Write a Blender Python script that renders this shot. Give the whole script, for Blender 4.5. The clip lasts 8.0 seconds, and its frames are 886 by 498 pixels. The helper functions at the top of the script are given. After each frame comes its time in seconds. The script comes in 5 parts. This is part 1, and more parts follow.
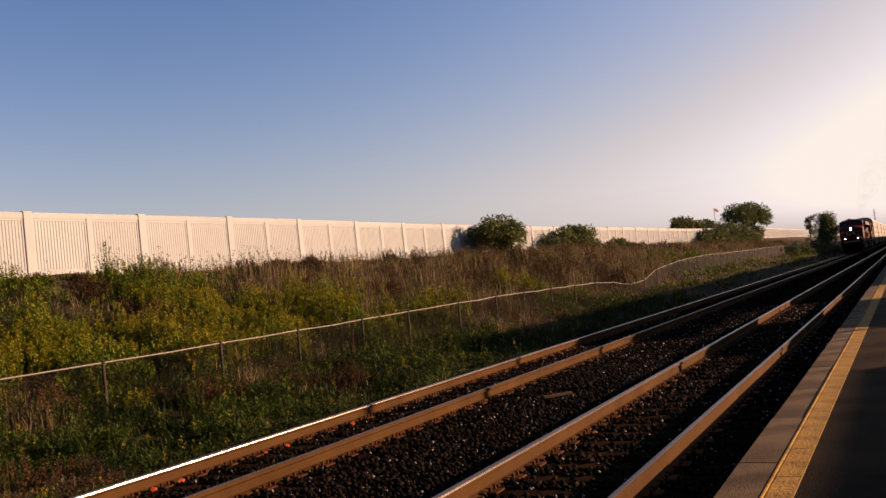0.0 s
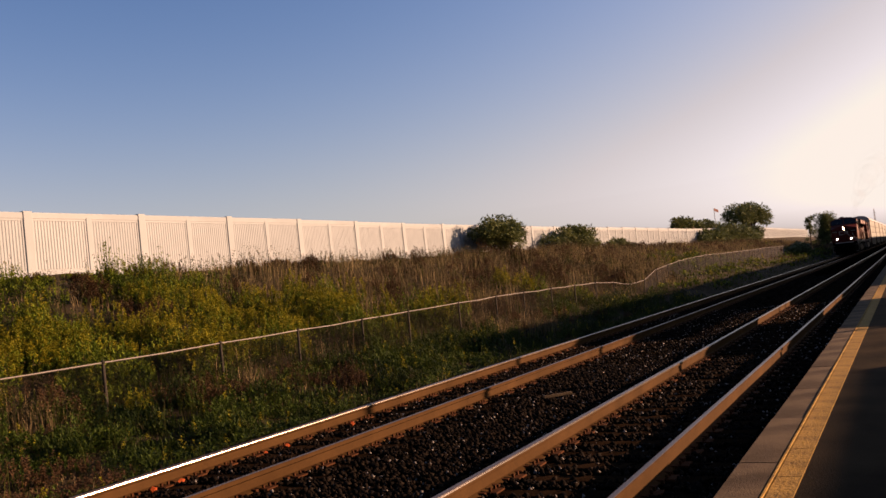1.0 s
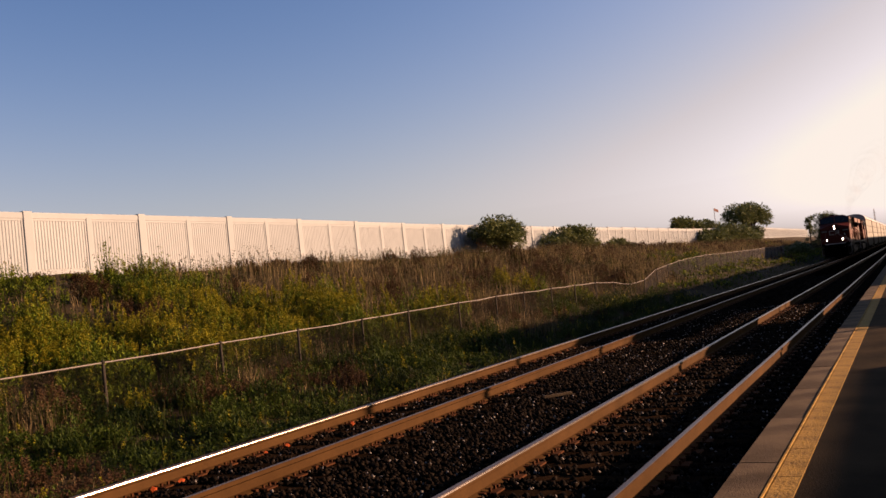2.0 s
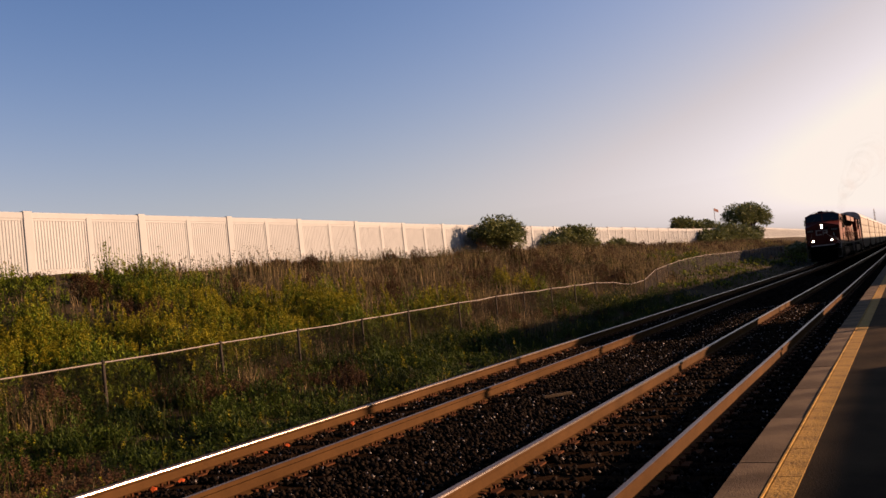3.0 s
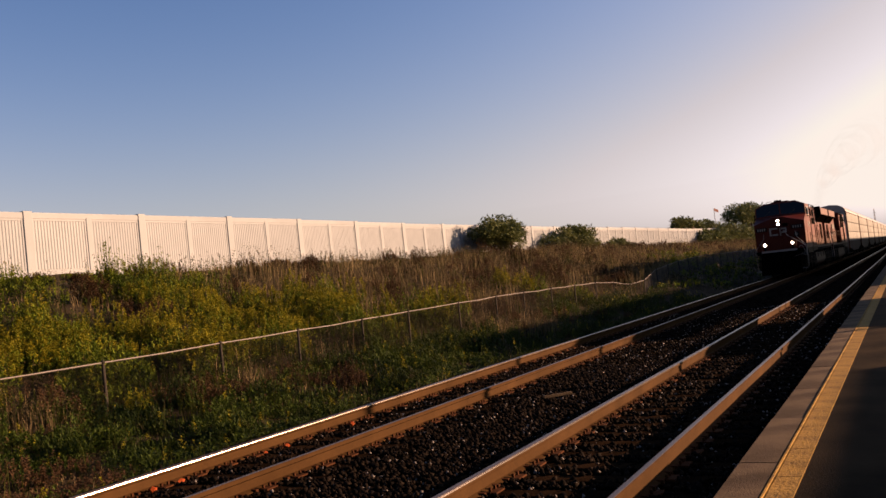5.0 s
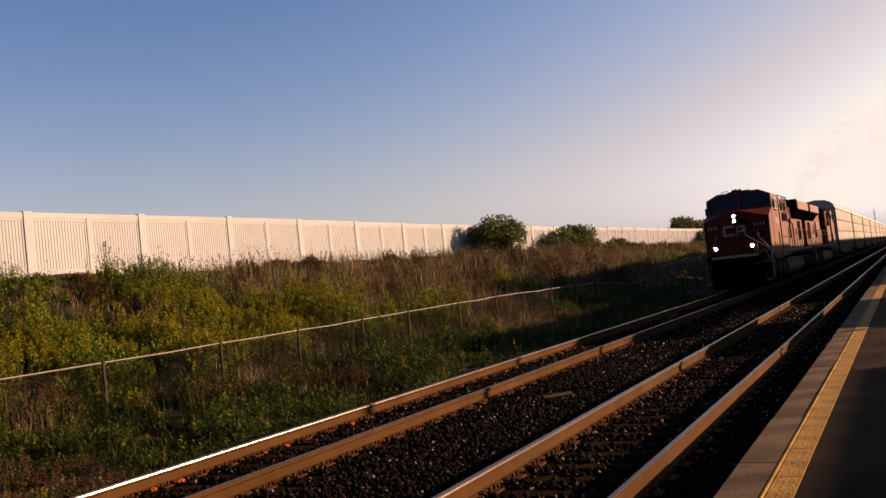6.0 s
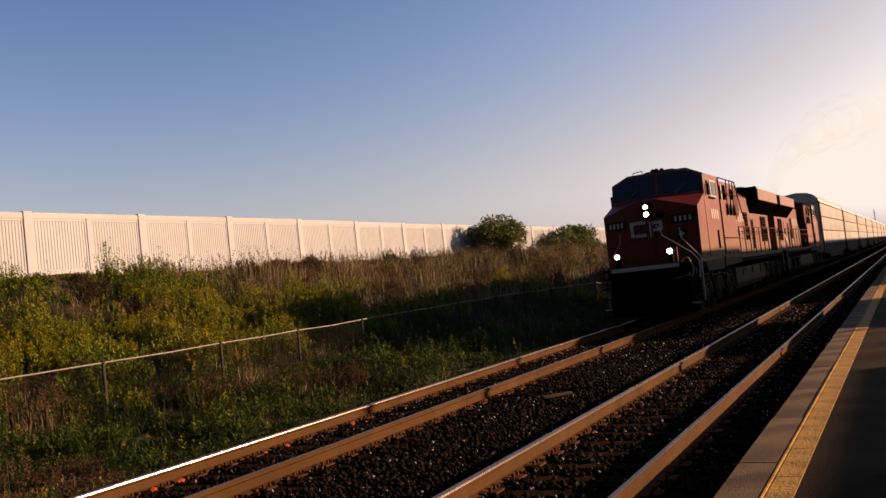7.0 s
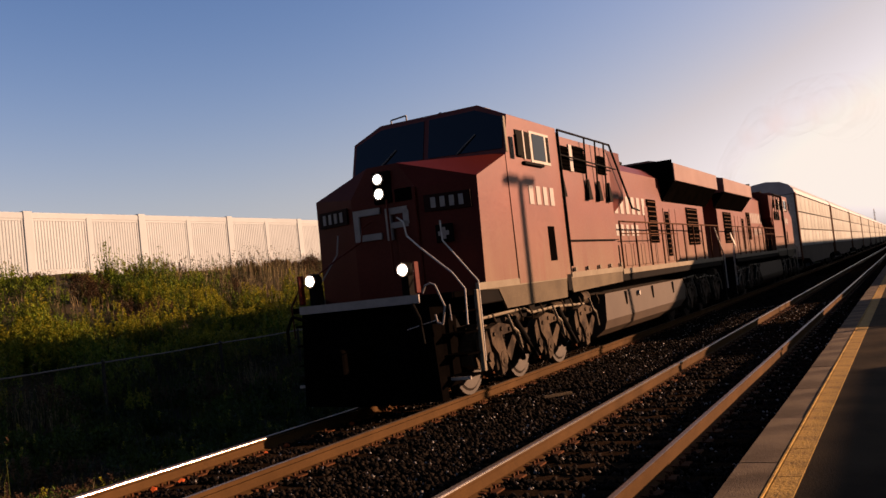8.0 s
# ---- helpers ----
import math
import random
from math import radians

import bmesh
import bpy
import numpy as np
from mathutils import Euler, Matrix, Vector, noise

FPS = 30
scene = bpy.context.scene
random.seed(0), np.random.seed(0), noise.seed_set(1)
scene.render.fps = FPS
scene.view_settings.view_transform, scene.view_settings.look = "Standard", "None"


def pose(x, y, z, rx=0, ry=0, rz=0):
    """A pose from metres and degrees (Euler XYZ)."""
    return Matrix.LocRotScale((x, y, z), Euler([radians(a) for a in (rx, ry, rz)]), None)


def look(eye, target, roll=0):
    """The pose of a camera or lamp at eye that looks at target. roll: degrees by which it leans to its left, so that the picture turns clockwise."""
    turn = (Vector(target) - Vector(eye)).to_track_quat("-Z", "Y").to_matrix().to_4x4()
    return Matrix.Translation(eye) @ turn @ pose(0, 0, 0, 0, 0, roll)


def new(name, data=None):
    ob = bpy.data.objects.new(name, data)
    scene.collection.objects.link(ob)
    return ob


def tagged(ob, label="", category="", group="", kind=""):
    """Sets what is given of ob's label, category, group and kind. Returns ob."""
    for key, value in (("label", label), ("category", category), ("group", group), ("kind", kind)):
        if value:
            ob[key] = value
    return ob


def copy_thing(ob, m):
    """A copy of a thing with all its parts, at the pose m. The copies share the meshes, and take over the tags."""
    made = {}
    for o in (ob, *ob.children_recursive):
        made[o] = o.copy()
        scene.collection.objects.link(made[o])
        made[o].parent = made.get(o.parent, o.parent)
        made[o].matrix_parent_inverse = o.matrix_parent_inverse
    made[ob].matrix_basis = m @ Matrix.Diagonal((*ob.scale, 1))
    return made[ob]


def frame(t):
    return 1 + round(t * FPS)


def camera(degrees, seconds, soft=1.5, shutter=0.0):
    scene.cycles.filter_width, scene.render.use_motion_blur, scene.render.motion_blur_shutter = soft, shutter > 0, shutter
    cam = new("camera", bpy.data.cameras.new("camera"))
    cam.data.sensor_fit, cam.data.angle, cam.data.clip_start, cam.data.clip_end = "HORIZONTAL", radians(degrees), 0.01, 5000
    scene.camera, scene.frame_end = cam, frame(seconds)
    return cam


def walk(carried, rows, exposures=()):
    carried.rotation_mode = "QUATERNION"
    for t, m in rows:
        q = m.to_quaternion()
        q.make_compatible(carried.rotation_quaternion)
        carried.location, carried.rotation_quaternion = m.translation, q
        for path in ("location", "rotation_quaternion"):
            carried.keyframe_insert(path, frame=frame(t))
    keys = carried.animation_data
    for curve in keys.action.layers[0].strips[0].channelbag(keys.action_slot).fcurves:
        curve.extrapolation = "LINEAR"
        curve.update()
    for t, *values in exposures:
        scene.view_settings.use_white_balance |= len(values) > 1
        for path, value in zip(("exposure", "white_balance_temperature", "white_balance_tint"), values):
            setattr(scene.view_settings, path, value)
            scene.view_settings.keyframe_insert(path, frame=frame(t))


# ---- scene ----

TRACK_1, TRACK_2 = -7.19, -3.00          # centre lines of the two tracks
FRONT_0, SPEED = 136.58, 15.741          # train front at the clip's start, metres per second
SUN_WAY = Vector((0.77, 0.637, 0.24))    # towards the sun

# ---- camera ----
cam = camera(53.91, 8.0, soft=1.5)
EYE = (0.0, 0.0, 1.7585)
YAW, PITCH = 0.4895, 0.0423
AIM = (EYE[0] - math.sin(YAW) * math.cos(PITCH), EYE[1] + math.cos(YAW) * math.cos(PITCH), EYE[2] + math.sin(PITCH))
walk(cam, [(0.0, look(EYE, AIM, -6.35)), (8.0, look(EYE, AIM, -6.35))], [(0.0, 1.75, 7850, 39), (8.0, 1.75, 7850, 39)])

# ---- light ----
world = bpy.data.worlds.new("evening_sky")
scene.world = world
world.use_nodes = True
wn = world.node_tree.nodes
sky = wn.new("ShaderNodeTexSky")
sky.sky_type = "NISHITA"
sky.sun_disc = False
sky.sun_elevation = math.atan2(SUN_WAY.z, math.hypot(SUN_WAY.x, SUN_WAY.y))
sky.sun_rotation = math.atan2(SUN_WAY.x, SUN_WAY.y)
sky.altitude, sky.air_density, sky.dust_density, sky.ozone_density = 100, 0.9, 1.6, 2.3
wn["Background"].inputs["Strength"].default_value = 0.06
deepen, soften = wn.new("ShaderNodeGamma"), wn.new("ShaderNodeHueSaturation")
deepen.inputs["Gamma"].default_value = 1.55
soften.inputs["Saturation"].default_value, soften.inputs["Value"].default_value = 1.04, 0.545
soften.inputs["Hue"].default_value = 0.491
world.node_tree.links.new(sky.outputs["Color"], deepen.inputs["Color"])
world.node_tree.links.new(deepen.outputs["Color"], soften.inputs["Color"])
# thin evening haze: the brighter the sky, the paler it is
grey, pale, reach, haze = wn.new("ShaderNodeRGBToBW"), wn.new("ShaderNodeVectorMath"), wn.new("ShaderNodeMapRange"), wn.new("ShaderNodeMix")
veil = wn.new("ShaderNodeVectorMath")          # the haze evens out the glow round the sun
veil.operation, veil.inputs[1].default_value = "MINIMUM", (3.85, 4.55, 4.25)
pale.operation, pale.inputs[1].default_value = "MULTIPLY", (0.775, 0.915, 0.945)
reach.inputs["From Min"].default_value, reach.inputs["From Max"].default_value, reach.inputs["To Max"].default_value = 0.9, 3.4, 0.92
haze.data_type = "RGBA"
for a, b in ((soften.outputs["Color"], grey.inputs["Color"]), (grey.outputs["Val"], pale.inputs[0]), (grey.outputs["Val"], reach.inputs["Value"]), (reach.outputs["Result"], haze.inputs[0]),
             (soften.outputs["Color"], haze.inputs[6]), (pale.outputs["Vector"], haze.inputs[7]), (haze.outputs[2], veil.inputs[0]), (veil.outputs["Vector"], wn["Background"].inputs["Color"])):
    world.node_tree.links.new(a, b)
sun = new("sun", bpy.data.lights.new("sun", "SUN"))
sun.data.energy, sun.data.angle, sun.data.color = 5.0, radians(0.6), (1.0, 0.715, 0.45)
sun.matrix_world = look((40, 33, 13), tuple(Vector((40, 33, 13)) - SUN_WAY))


# ---- materials ----
def material(name, ca, cb, rough=0.7, metal=0.0, scale=1.5, fine=40.0, bump=0.2, dist=0.01, mix=0.5, gloss_vary=0.1, island=0.0, pick=0.0, sheer=0.0, spec=None):
    """Two colours mixed by coarse and fine noise, with fine relief; island/pick: variation piece by piece."""
    m = bpy.data.materials.new(name)
    m.use_nodes = True
    n, ln = m.node_tree.nodes, m.node_tree.links
    b = n["Principled BSDF"]
    co = n.new("ShaderNodeTexCoord")
    big, small = n.new("ShaderNodeTexNoise"), n.new("ShaderNodeTexNoise")
    big.inputs["Scale"].default_value, small.inputs["Scale"].default_value = scale, fine
    big.inputs["Detail"].default_value, small.inputs["Detail"].default_value = 5, 3
    for t in (big, small):
        ln.new(co.outputs["Object"], t.inputs["Vector"])
    fac = n.new("ShaderNodeMath")
    fac.operation = "MULTIPLY_ADD"
    ln.new(small.outputs["Fac"], fac.inputs[0])
    fac.inputs[1].default_value = 0.6
    ln.new(big.outputs["Fac"], fac.inputs[2])
    ramp = n.new("ShaderNodeMapRange")
    ramp.inputs["From Min"].default_value, ramp.inputs["From Max"].default_value = 0.8 - mix * 0.45, 0.8 + mix * 0.45
    ln.new(fac.outputs[0], ramp.inputs["Value"])
    src = ramp.outputs["Result"]
    if island or pick:
        info = n.new("ShaderNodeNewGeometry") if island else n.new("ShaderNodeObjectInfo")
        extra = n.new("ShaderNodeMath")
        extra.operation = "MULTIPLY_ADD"
        extra.use_clamp = True
        ln.new(info.outputs["Random Per Island" if island else "Random"], extra.inputs[0])
        extra.inputs[1].default_value = island or pick
        shift = n.new("ShaderNodeMath")
        shift.operation = "SUBTRACT"
        ln.new(src, shift.inputs[0])
        shift.inputs[1].default_value = (island or pick) / 2
        ln.new(shift.outputs[0], extra.inputs[2])
        src = extra.outputs[0]
    col = n.new("ShaderNodeMix")
    col.data_type = "RGBA"
    col.inputs[6].default_value, col.inputs[7].default_value = (*ca, 1), (*cb, 1)
    ln.new(src, col.inputs[0])
    ln.new(col.outputs[2], b.inputs["Base Color"])
    rr = n.new("ShaderNodeMapRange")
    rr.inputs["To Min"].default_value, rr.inputs["To Max"].default_value = max(0.03, rough - gloss_vary), min(1, rough + gloss_vary)
    ln.new(small.outputs["Fac"], rr.inputs["Value"])
    ln.new(rr.outputs["Result"], b.inputs["Roughness"])
    b.inputs["Metallic"].default_value = metal
    b.inputs["Specular IOR Level"].default_value = spec if spec is not None else (0.08 if rough > 0.6 else 0.3)
    if bump:
        bp = n.new("ShaderNodeBump")
        bp.inputs["Strength"].default_value, bp.inputs["Distance"].default_value = bump, dist
        ln.new(small.outputs["Fac"], bp.inputs["Height"])
        ln.new(bp.outputs["Normal"], b.inputs["Normal"])
    if sheer:
        tr, mx = n.new("ShaderNodeBsdfTranslucent"), n.new("ShaderNodeMixShader")
        ln.new(col.outputs[2], tr.inputs["Color"])
        mx.inputs[0].default_value = sheer
        ln.new(b.outputs[0], mx.inputs[1])
        ln.new(tr.outputs[0], mx.inputs[2])
        ln.new(mx.outputs[0], n["Material Output"].inputs["Surface"])
    return m


def dust(m, colour, top, low, most):
    """A film of track dust on a paint, thick at the height low and gone at top, with a ragged edge and streaks."""
    n, ln = m.node_tree.nodes, m.node_tree.links
    b = n["Principled BSDF"]
    paint = b.inputs["Base Color"].links[0].from_socket
    co, sep, streak, stretch = n.new("ShaderNodeTexCoord"), n.new("ShaderNodeSeparateXYZ"), n.new("ShaderNodeTexNoise"), n.new("ShaderNodeMapping")
    stretch.inputs["Scale"].default_value = (1.0, 2.6, 0.35)
    streak.inputs["Scale"].default_value, streak.inputs["Detail"].default_value = 1.6, 6
    rise, ragged, film = n.new("ShaderNodeMapRange"), n.new("ShaderNodeMath"), n.new("ShaderNodeMix")
    rise.inputs["From Min"].default_value, rise.inputs["From Max"].default_value = top, low
    rise.inputs["To Min"].default_value, rise.inputs["To Max"].default_value = -0.35 * most, 1.3 * most
    rise.clamp = False
    ragged.operation, ragged.use_clamp = "MULTIPLY", True
    film.data_type = "RGBA"
    film.inputs[7].default_value = (*colour, 1)
    for a, c in ((co.outputs["Object"], sep.inputs[0]), (co.outputs["Object"], stretch.inputs["Vector"]), (stretch.outputs["Vector"], streak.inputs["Vector"]), (sep.outputs["Z"], rise.inputs["Value"]),
                 (rise.outputs["Result"], ragged.inputs[0]), (streak.outputs["Fac"], ragged.inputs[1]), (ragged.outputs[0], film.inputs[0]), (paint, film.inputs[6]), (film.outputs[2], b.inputs["Base Color"])):
        ln.new(a, c)
    return m


def glow(name, colour, strength):
    m = bpy.data.materials.new(name)
    m.use_nodes = True
    b = m.node_tree.nodes["Principled BSDF"]
    b.inputs["Base Color"].default_value = (*colour, 1)
    b.inputs["Emission Color"].default_value = (*colour, 1)
    b.inputs["Emission Strength"].default_value = strength
    return m


M_GROUND = material("soil_and_thatch", (0.0098, 0.0077, 0.0042), (0.028, 0.021, 0.0098), 0.95, 0, 0.6, 25, 0.6, 0.05)
# stained stone, darkened further so that its shade comes out near black
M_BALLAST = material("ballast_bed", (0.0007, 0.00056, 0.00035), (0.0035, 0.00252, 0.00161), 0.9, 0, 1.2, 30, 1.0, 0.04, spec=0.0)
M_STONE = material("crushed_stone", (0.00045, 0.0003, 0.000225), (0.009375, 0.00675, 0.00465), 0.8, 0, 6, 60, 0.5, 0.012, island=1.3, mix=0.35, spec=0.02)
M_PALE = material("pale_broken_stone", (0.015, 0.0135, 0.01125), (0.1275, 0.12, 0.111), 0.6, 0, 8, 60, 0.4, 0.01, island=0.9, spec=0.2)
M_TIE = material("creosoted_wood", (0.0036, 0.00234, 0.00144), (0.018, 0.0108, 0.00612), 0.85, 0, 3, 50, 0.6, 0.01, pick=0.4, spec=0.0)
M_RAIL = material("rusty_rail_side", (0.0288, 0.0148, 0.0052), (0.048, 0.0248, 0.0092), 0.75, 0.0, 2, 60, 0.3, 0.004, spec=0.02)
M_RAILTOP = material("worn_rail_head", (0.03, 0.023, 0.018), (0.055, 0.044, 0.036), 0.34, 0.0, 2, 90, 0.05, 0.001, gloss_vary=0.08, spec=0.16)
M_GAUGE = material("bright_gauge_corner", (0.26, 0.24, 0.21), (0.34, 0.31, 0.28), 0.2, 1.0, 2, 90, 0.02, 0.001, gloss_vary=0.03)
M_PLATE = material("rusty_iron", (0.0245, 0.0098, 0.0049), (0.0539, 0.0221, 0.0098), 0.8, 0.2, 5, 60, 0.4, 0.005, pick=0.3, spec=0.02)
M_ASPHALT = material("worn_asphalt", (0.0065, 0.0048, 0.0026), (0.027, 0.0195, 0.0105), 0.85, 0, 1.3, 70, 1.0, 0.006, spec=0.02)
M_SLAB = material("concrete_edge_slab", (0.029, 0.0205, 0.0118), (0.077, 0.057, 0.035), 0.9, 0, 2.2, 75, 1.0, 0.006, pick=0.3, mix=0.42)
M_YELLOW = material("worn_yellow_tactile_paint", (0.075, 0.045, 0.014), (0.25, 0.152, 0.036), 0.8, 0, 2.2, 38, 1.0, 0.012, pick=0.15, mix=0.36)
M_CONCRETE = material("weathered_concrete", (0.10, 0.088, 0.07), (0.17, 0.15, 0.125), 0.85, 0, 1.0, 40, 0.4, 0.006)
M_WALL = material("pale_precast_concrete", (0.1828, 0.212, 0.2258), (0.2233, 0.2565, 0.2705), 0.85, 0, 0.5, 30, 0.25, 0.004, pick=0.35)
M_GALV = material("galvanised_steel", (0.047, 0.0437, 0.0403), (0.0805, 0.0756, 0.0672), 0.6, 0.3, 3, 60, 0.1, 0.002)
M_GRASS = material("dry_grass", (0.01999, 0.01548, 0.0072), (0.1688, 0.1327, 0.0672), 0.8, 0, 0.4, 3, 0, 0.01, island=1.1, sheer=0.25)
M_GREEN = material("green_grass", (0.007013, 0.01354, 0.00135), (0.04208, 0.05415, 0.007425), 0.75, 0, 0.4, 3, 0, 0.01, island=0.8, sheer=0.35)
# leaves low in a clump take this dark green, their shade included
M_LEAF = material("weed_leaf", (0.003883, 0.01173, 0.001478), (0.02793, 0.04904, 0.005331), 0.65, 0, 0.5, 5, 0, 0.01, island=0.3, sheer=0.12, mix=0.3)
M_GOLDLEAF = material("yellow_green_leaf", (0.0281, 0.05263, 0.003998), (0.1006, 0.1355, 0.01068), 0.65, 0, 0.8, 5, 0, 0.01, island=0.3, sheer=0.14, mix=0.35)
M_PLUME = material("yellow_flower_plume", (0.08781, 0.09092, 0.00698), (0.2167, 0.1956, 0.01535), 0.8, 0, 0.7, 6, 0, 0.01, sheer=0.12, mix=0.35, island=0.3)
M_BUSH = material("shrub_leaf", (0.02913, 0.0505, 0.0155), (0.1164, 0.1363, 0.04275), 0.6, 0, 0.8, 6, 0, 0.01, island=0.8, sheer=0.2)
M_BARK = material("bark", (0.05, 0.035, 0.025), (0.12, 0.09, 0.065), 0.9, 0, 5, 40, 0.8, 0.02)
# the flank's red at two thirds, the front's shade put in the colour
M_RED_SHADED = material("faded_red_shaded", (0.03558, 0.003122, 0.001661), (0.05694, 0.008892, 0.005022), 0.45, 0, 0.9, 22, 0.08, 0.004, gloss_vary=0.12, spec=0.05, mix=0.6)
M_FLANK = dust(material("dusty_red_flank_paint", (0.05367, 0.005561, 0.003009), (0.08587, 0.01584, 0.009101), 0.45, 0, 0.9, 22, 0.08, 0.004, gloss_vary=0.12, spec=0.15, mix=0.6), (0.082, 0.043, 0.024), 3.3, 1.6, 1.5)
M_FADED = material("sun_bleached_red_paint", (0.07, 0.024, 0.017), (0.105, 0.05, 0.038), 0.5, 0, 1.2, 20, 0.1, 0.004, spec=0.15)
M_BOARD = material("dark_maroon_board", (0.006, 0.0022, 0.002), (0.012, 0.004, 0.0034), 0.6, 0, 3, 40, 0.1, 0.003, spec=0.03)
M_SILL = material("dusty_cream_sill", (0.0909, 0.0758, 0.0542), (0.126, 0.109, 0.0802), 0.6, 0, 2, 40, 0.1, 0.003, spec=0.05)
M_BLACK = material("black_underframe", (0.00126, 0.00113, 0.00101), (0.00403, 0.00328, 0.00277), 0.7, 0, 2, 40, 0.2, 0.004, spec=0.015)
M_SKIRT = material("dusty_tan_skirt", (0.041, 0.032, 0.021), (0.07, 0.056, 0.037), 0.7, 0, 1.8, 30, 0.15, 0.004, spec=0.04)
M_TRUCK = material("dusty_cast_steel", (0.009, 0.006, 0.004), (0.045, 0.032, 0.021), 0.75, 0.0, 3.0, 30, 0.4, 0.008, spec=0.03, mix=0.35)
M_TANK = material("dusty_fuel_tank_paint", (0.0205, 0.013, 0.008001), (0.02946, 0.01956, 0.01201), 0.6, 0, 1.5, 40, 0.15, 0.004, spec=0.1)
M_WHEEL = material("worn_wheel_steel", (0.0096, 0.00786, 0.00612), (0.026, 0.021, 0.016), 0.5, 0.4, 4, 50, 0.1, 0.003)
M_GRILLE = material("dark_grille", (0.000672, 0.000605, 0.000539), (0.00168, 0.00134, 0.00118), 0.8, 0.0, 3, 40, 0.1, 0.003, spec=0.0)
M_WHITE = material("off_white_lettering", (0.1441, 0.132, 0.1133), (0.1705, 0.1606, 0.1397), 0.6, 0, 3, 40, 0, 0.003)
M_DULL = material("soiled_white_lettering", (0.1046, 0.09414, 0.08717), (0.1467, 0.1325, 0.1221), 0.6, 0, 6, 40, 0, 0.003)
M_RACK = material("cream_rack_panel", (0.1047, 0.1142, 0.1064), (0.1989, 0.2136, 0.2017), 0.6, 0, 0.6, 9, 0.15, 0.006, pick=0.5, spec=0.05)
M_RACKROOF = material("galvanised_roof", (0.115, 0.12, 0.13), (0.173, 0.178, 0.187), 0.55, 0.3, 0.8, 25, 0.1, 0.004, spec=0.1)
M_RACKSILL = material("weathered_car_sill", (0.0236, 0.0205, 0.0181), (0.0394, 0.0339, 0.0299), 0.75, 0, 1.0, 30, 0.2, 0.004, spec=0.05)
M_HANDRAIL = material("white_handrail_paint", (0.225, 0.21, 0.1875), (0.315, 0.3, 0.27), 0.5, 0, 6, 40, 0, 0.002)
M_FLAG = material("red_flag_cloth", (0.05, 0.016, 0.013), (0.075, 0.026, 0.021), 0.8, 0, 2, 30, 0.1, 0.01)
M_POST = material("dull_fence_post", (0.015, 0.0135, 0.011), (0.031, 0.028, 0.023), 0.7, 0.1, 4, 50, 0.2, 0.003)
M_WIRE = material("dull_fence_wire", (0.02, 0.017, 0.011), (0.045, 0.039, 0.027), 0.7, 0.0, 4, 50, 0, 0.003)
M_DOCK = material("dry_seed_head", (0.02666, 0.01367, 0.006835), (0.0769, 0.04557, 0.02278), 0.85, 0, 0.6, 5, 0, 0.01, island=0.3, sheer=0.15)
# low sun on small bits by the rail, put into the colour
M_SUNLIT_ORANGE = material("sunlit_orange", (0.135, 0.0225, 0.0054), (0.203, 0.0405, 0.009), 0.7, 0, 6, 60, 0.2, 0.003)
M_LAMP = glow("lit_lamp", (1.0, 0.86, 0.66), 14.0)
M_REFLECTOR = material("lamp_reflector", (0.7, 0.66, 0.58), (0.8, 0.76, 0.68), 0.25, 0.9, 5, 40, 0, 0.001)
M_SMOKE = bpy.data.materials.new("thin_exhaust_smoke")
M_SMOKE.use_nodes = True
_n, _l = M_SMOKE.node_tree.nodes, M_SMOKE.node_tree.links
_n["Principled BSDF"].inputs["Base Color"].default_value = (0.24, 0.16, 0.105, 1)
_n["Principled BSDF"].inputs["Roughness"].default_value = 1.0
_n["Principled BSDF"].inputs["Specular IOR Level"].default_value = 0.0
_t, _m, _z, _r = _n.new("ShaderNodeBsdfTransparent"), _n.new("ShaderNodeMixShader"), _n.new("ShaderNodeTexNoise"), _n.new("ShaderNodeMapRange")
_z.inputs["Scale"].default_value, _z.inputs["Detail"].default_value = 0.11, 5
_r.inputs["From Min"].default_value, _r.inputs["From Max"].default_value, _r.inputs["To Max"].default_value = 0.42, 0.8, 0.1
_c = _n.new("ShaderNodeTexCoord")
_l.new(_c.outputs["Object"], _z.inputs["Vector"])
_l.new(_z.outputs["Fac"], _r.inputs["Value"])
_x, _f, _k = _n.new("ShaderNodeSeparateXYZ"), _n.new("ShaderNodeMapRange"), _n.new("ShaderNodeMath")
_f.inputs["From Min"].default_value, _f.inputs["From Max"].default_value, _f.inputs["To Min"].default_value, _f.inputs["To Max"].default_value = 31, 150, 1.0, 0.0
_k.operation = "MULTIPLY"          # the smoke thins out with its length
_l.new(_c.outputs["Object"], _x.inputs[0])
_l.new(_x.outputs["Y"], _f.inputs["Value"])
_l.new(_r.outputs["Result"], _k.inputs[0])
_l.new(_f.outputs["Result"], _k.inputs[1])
_l.new(_k.outputs[0], _m.inputs[0])
_l.new(_t.outputs[0], _m.inputs[1])
_l.new(_n["Principled BSDF"].outputs[0], _m.inputs[2])
_l.new(_m.outputs[0], _n["Material Output"].inputs["Surface"])
M_GLASS = bpy.data.materials.new("dark_cab_glass")
M_GLASS.use_nodes = True
_g = M_GLASS.node_tree.nodes["Principled BSDF"]
_g.inputs["Base Color"].default_value = (0.003, 0.0035, 0.0045, 1)
_g.inputs["Roughness"].default_value = 0.06
_g.inputs["Specular IOR Level"].default_value = 0.22


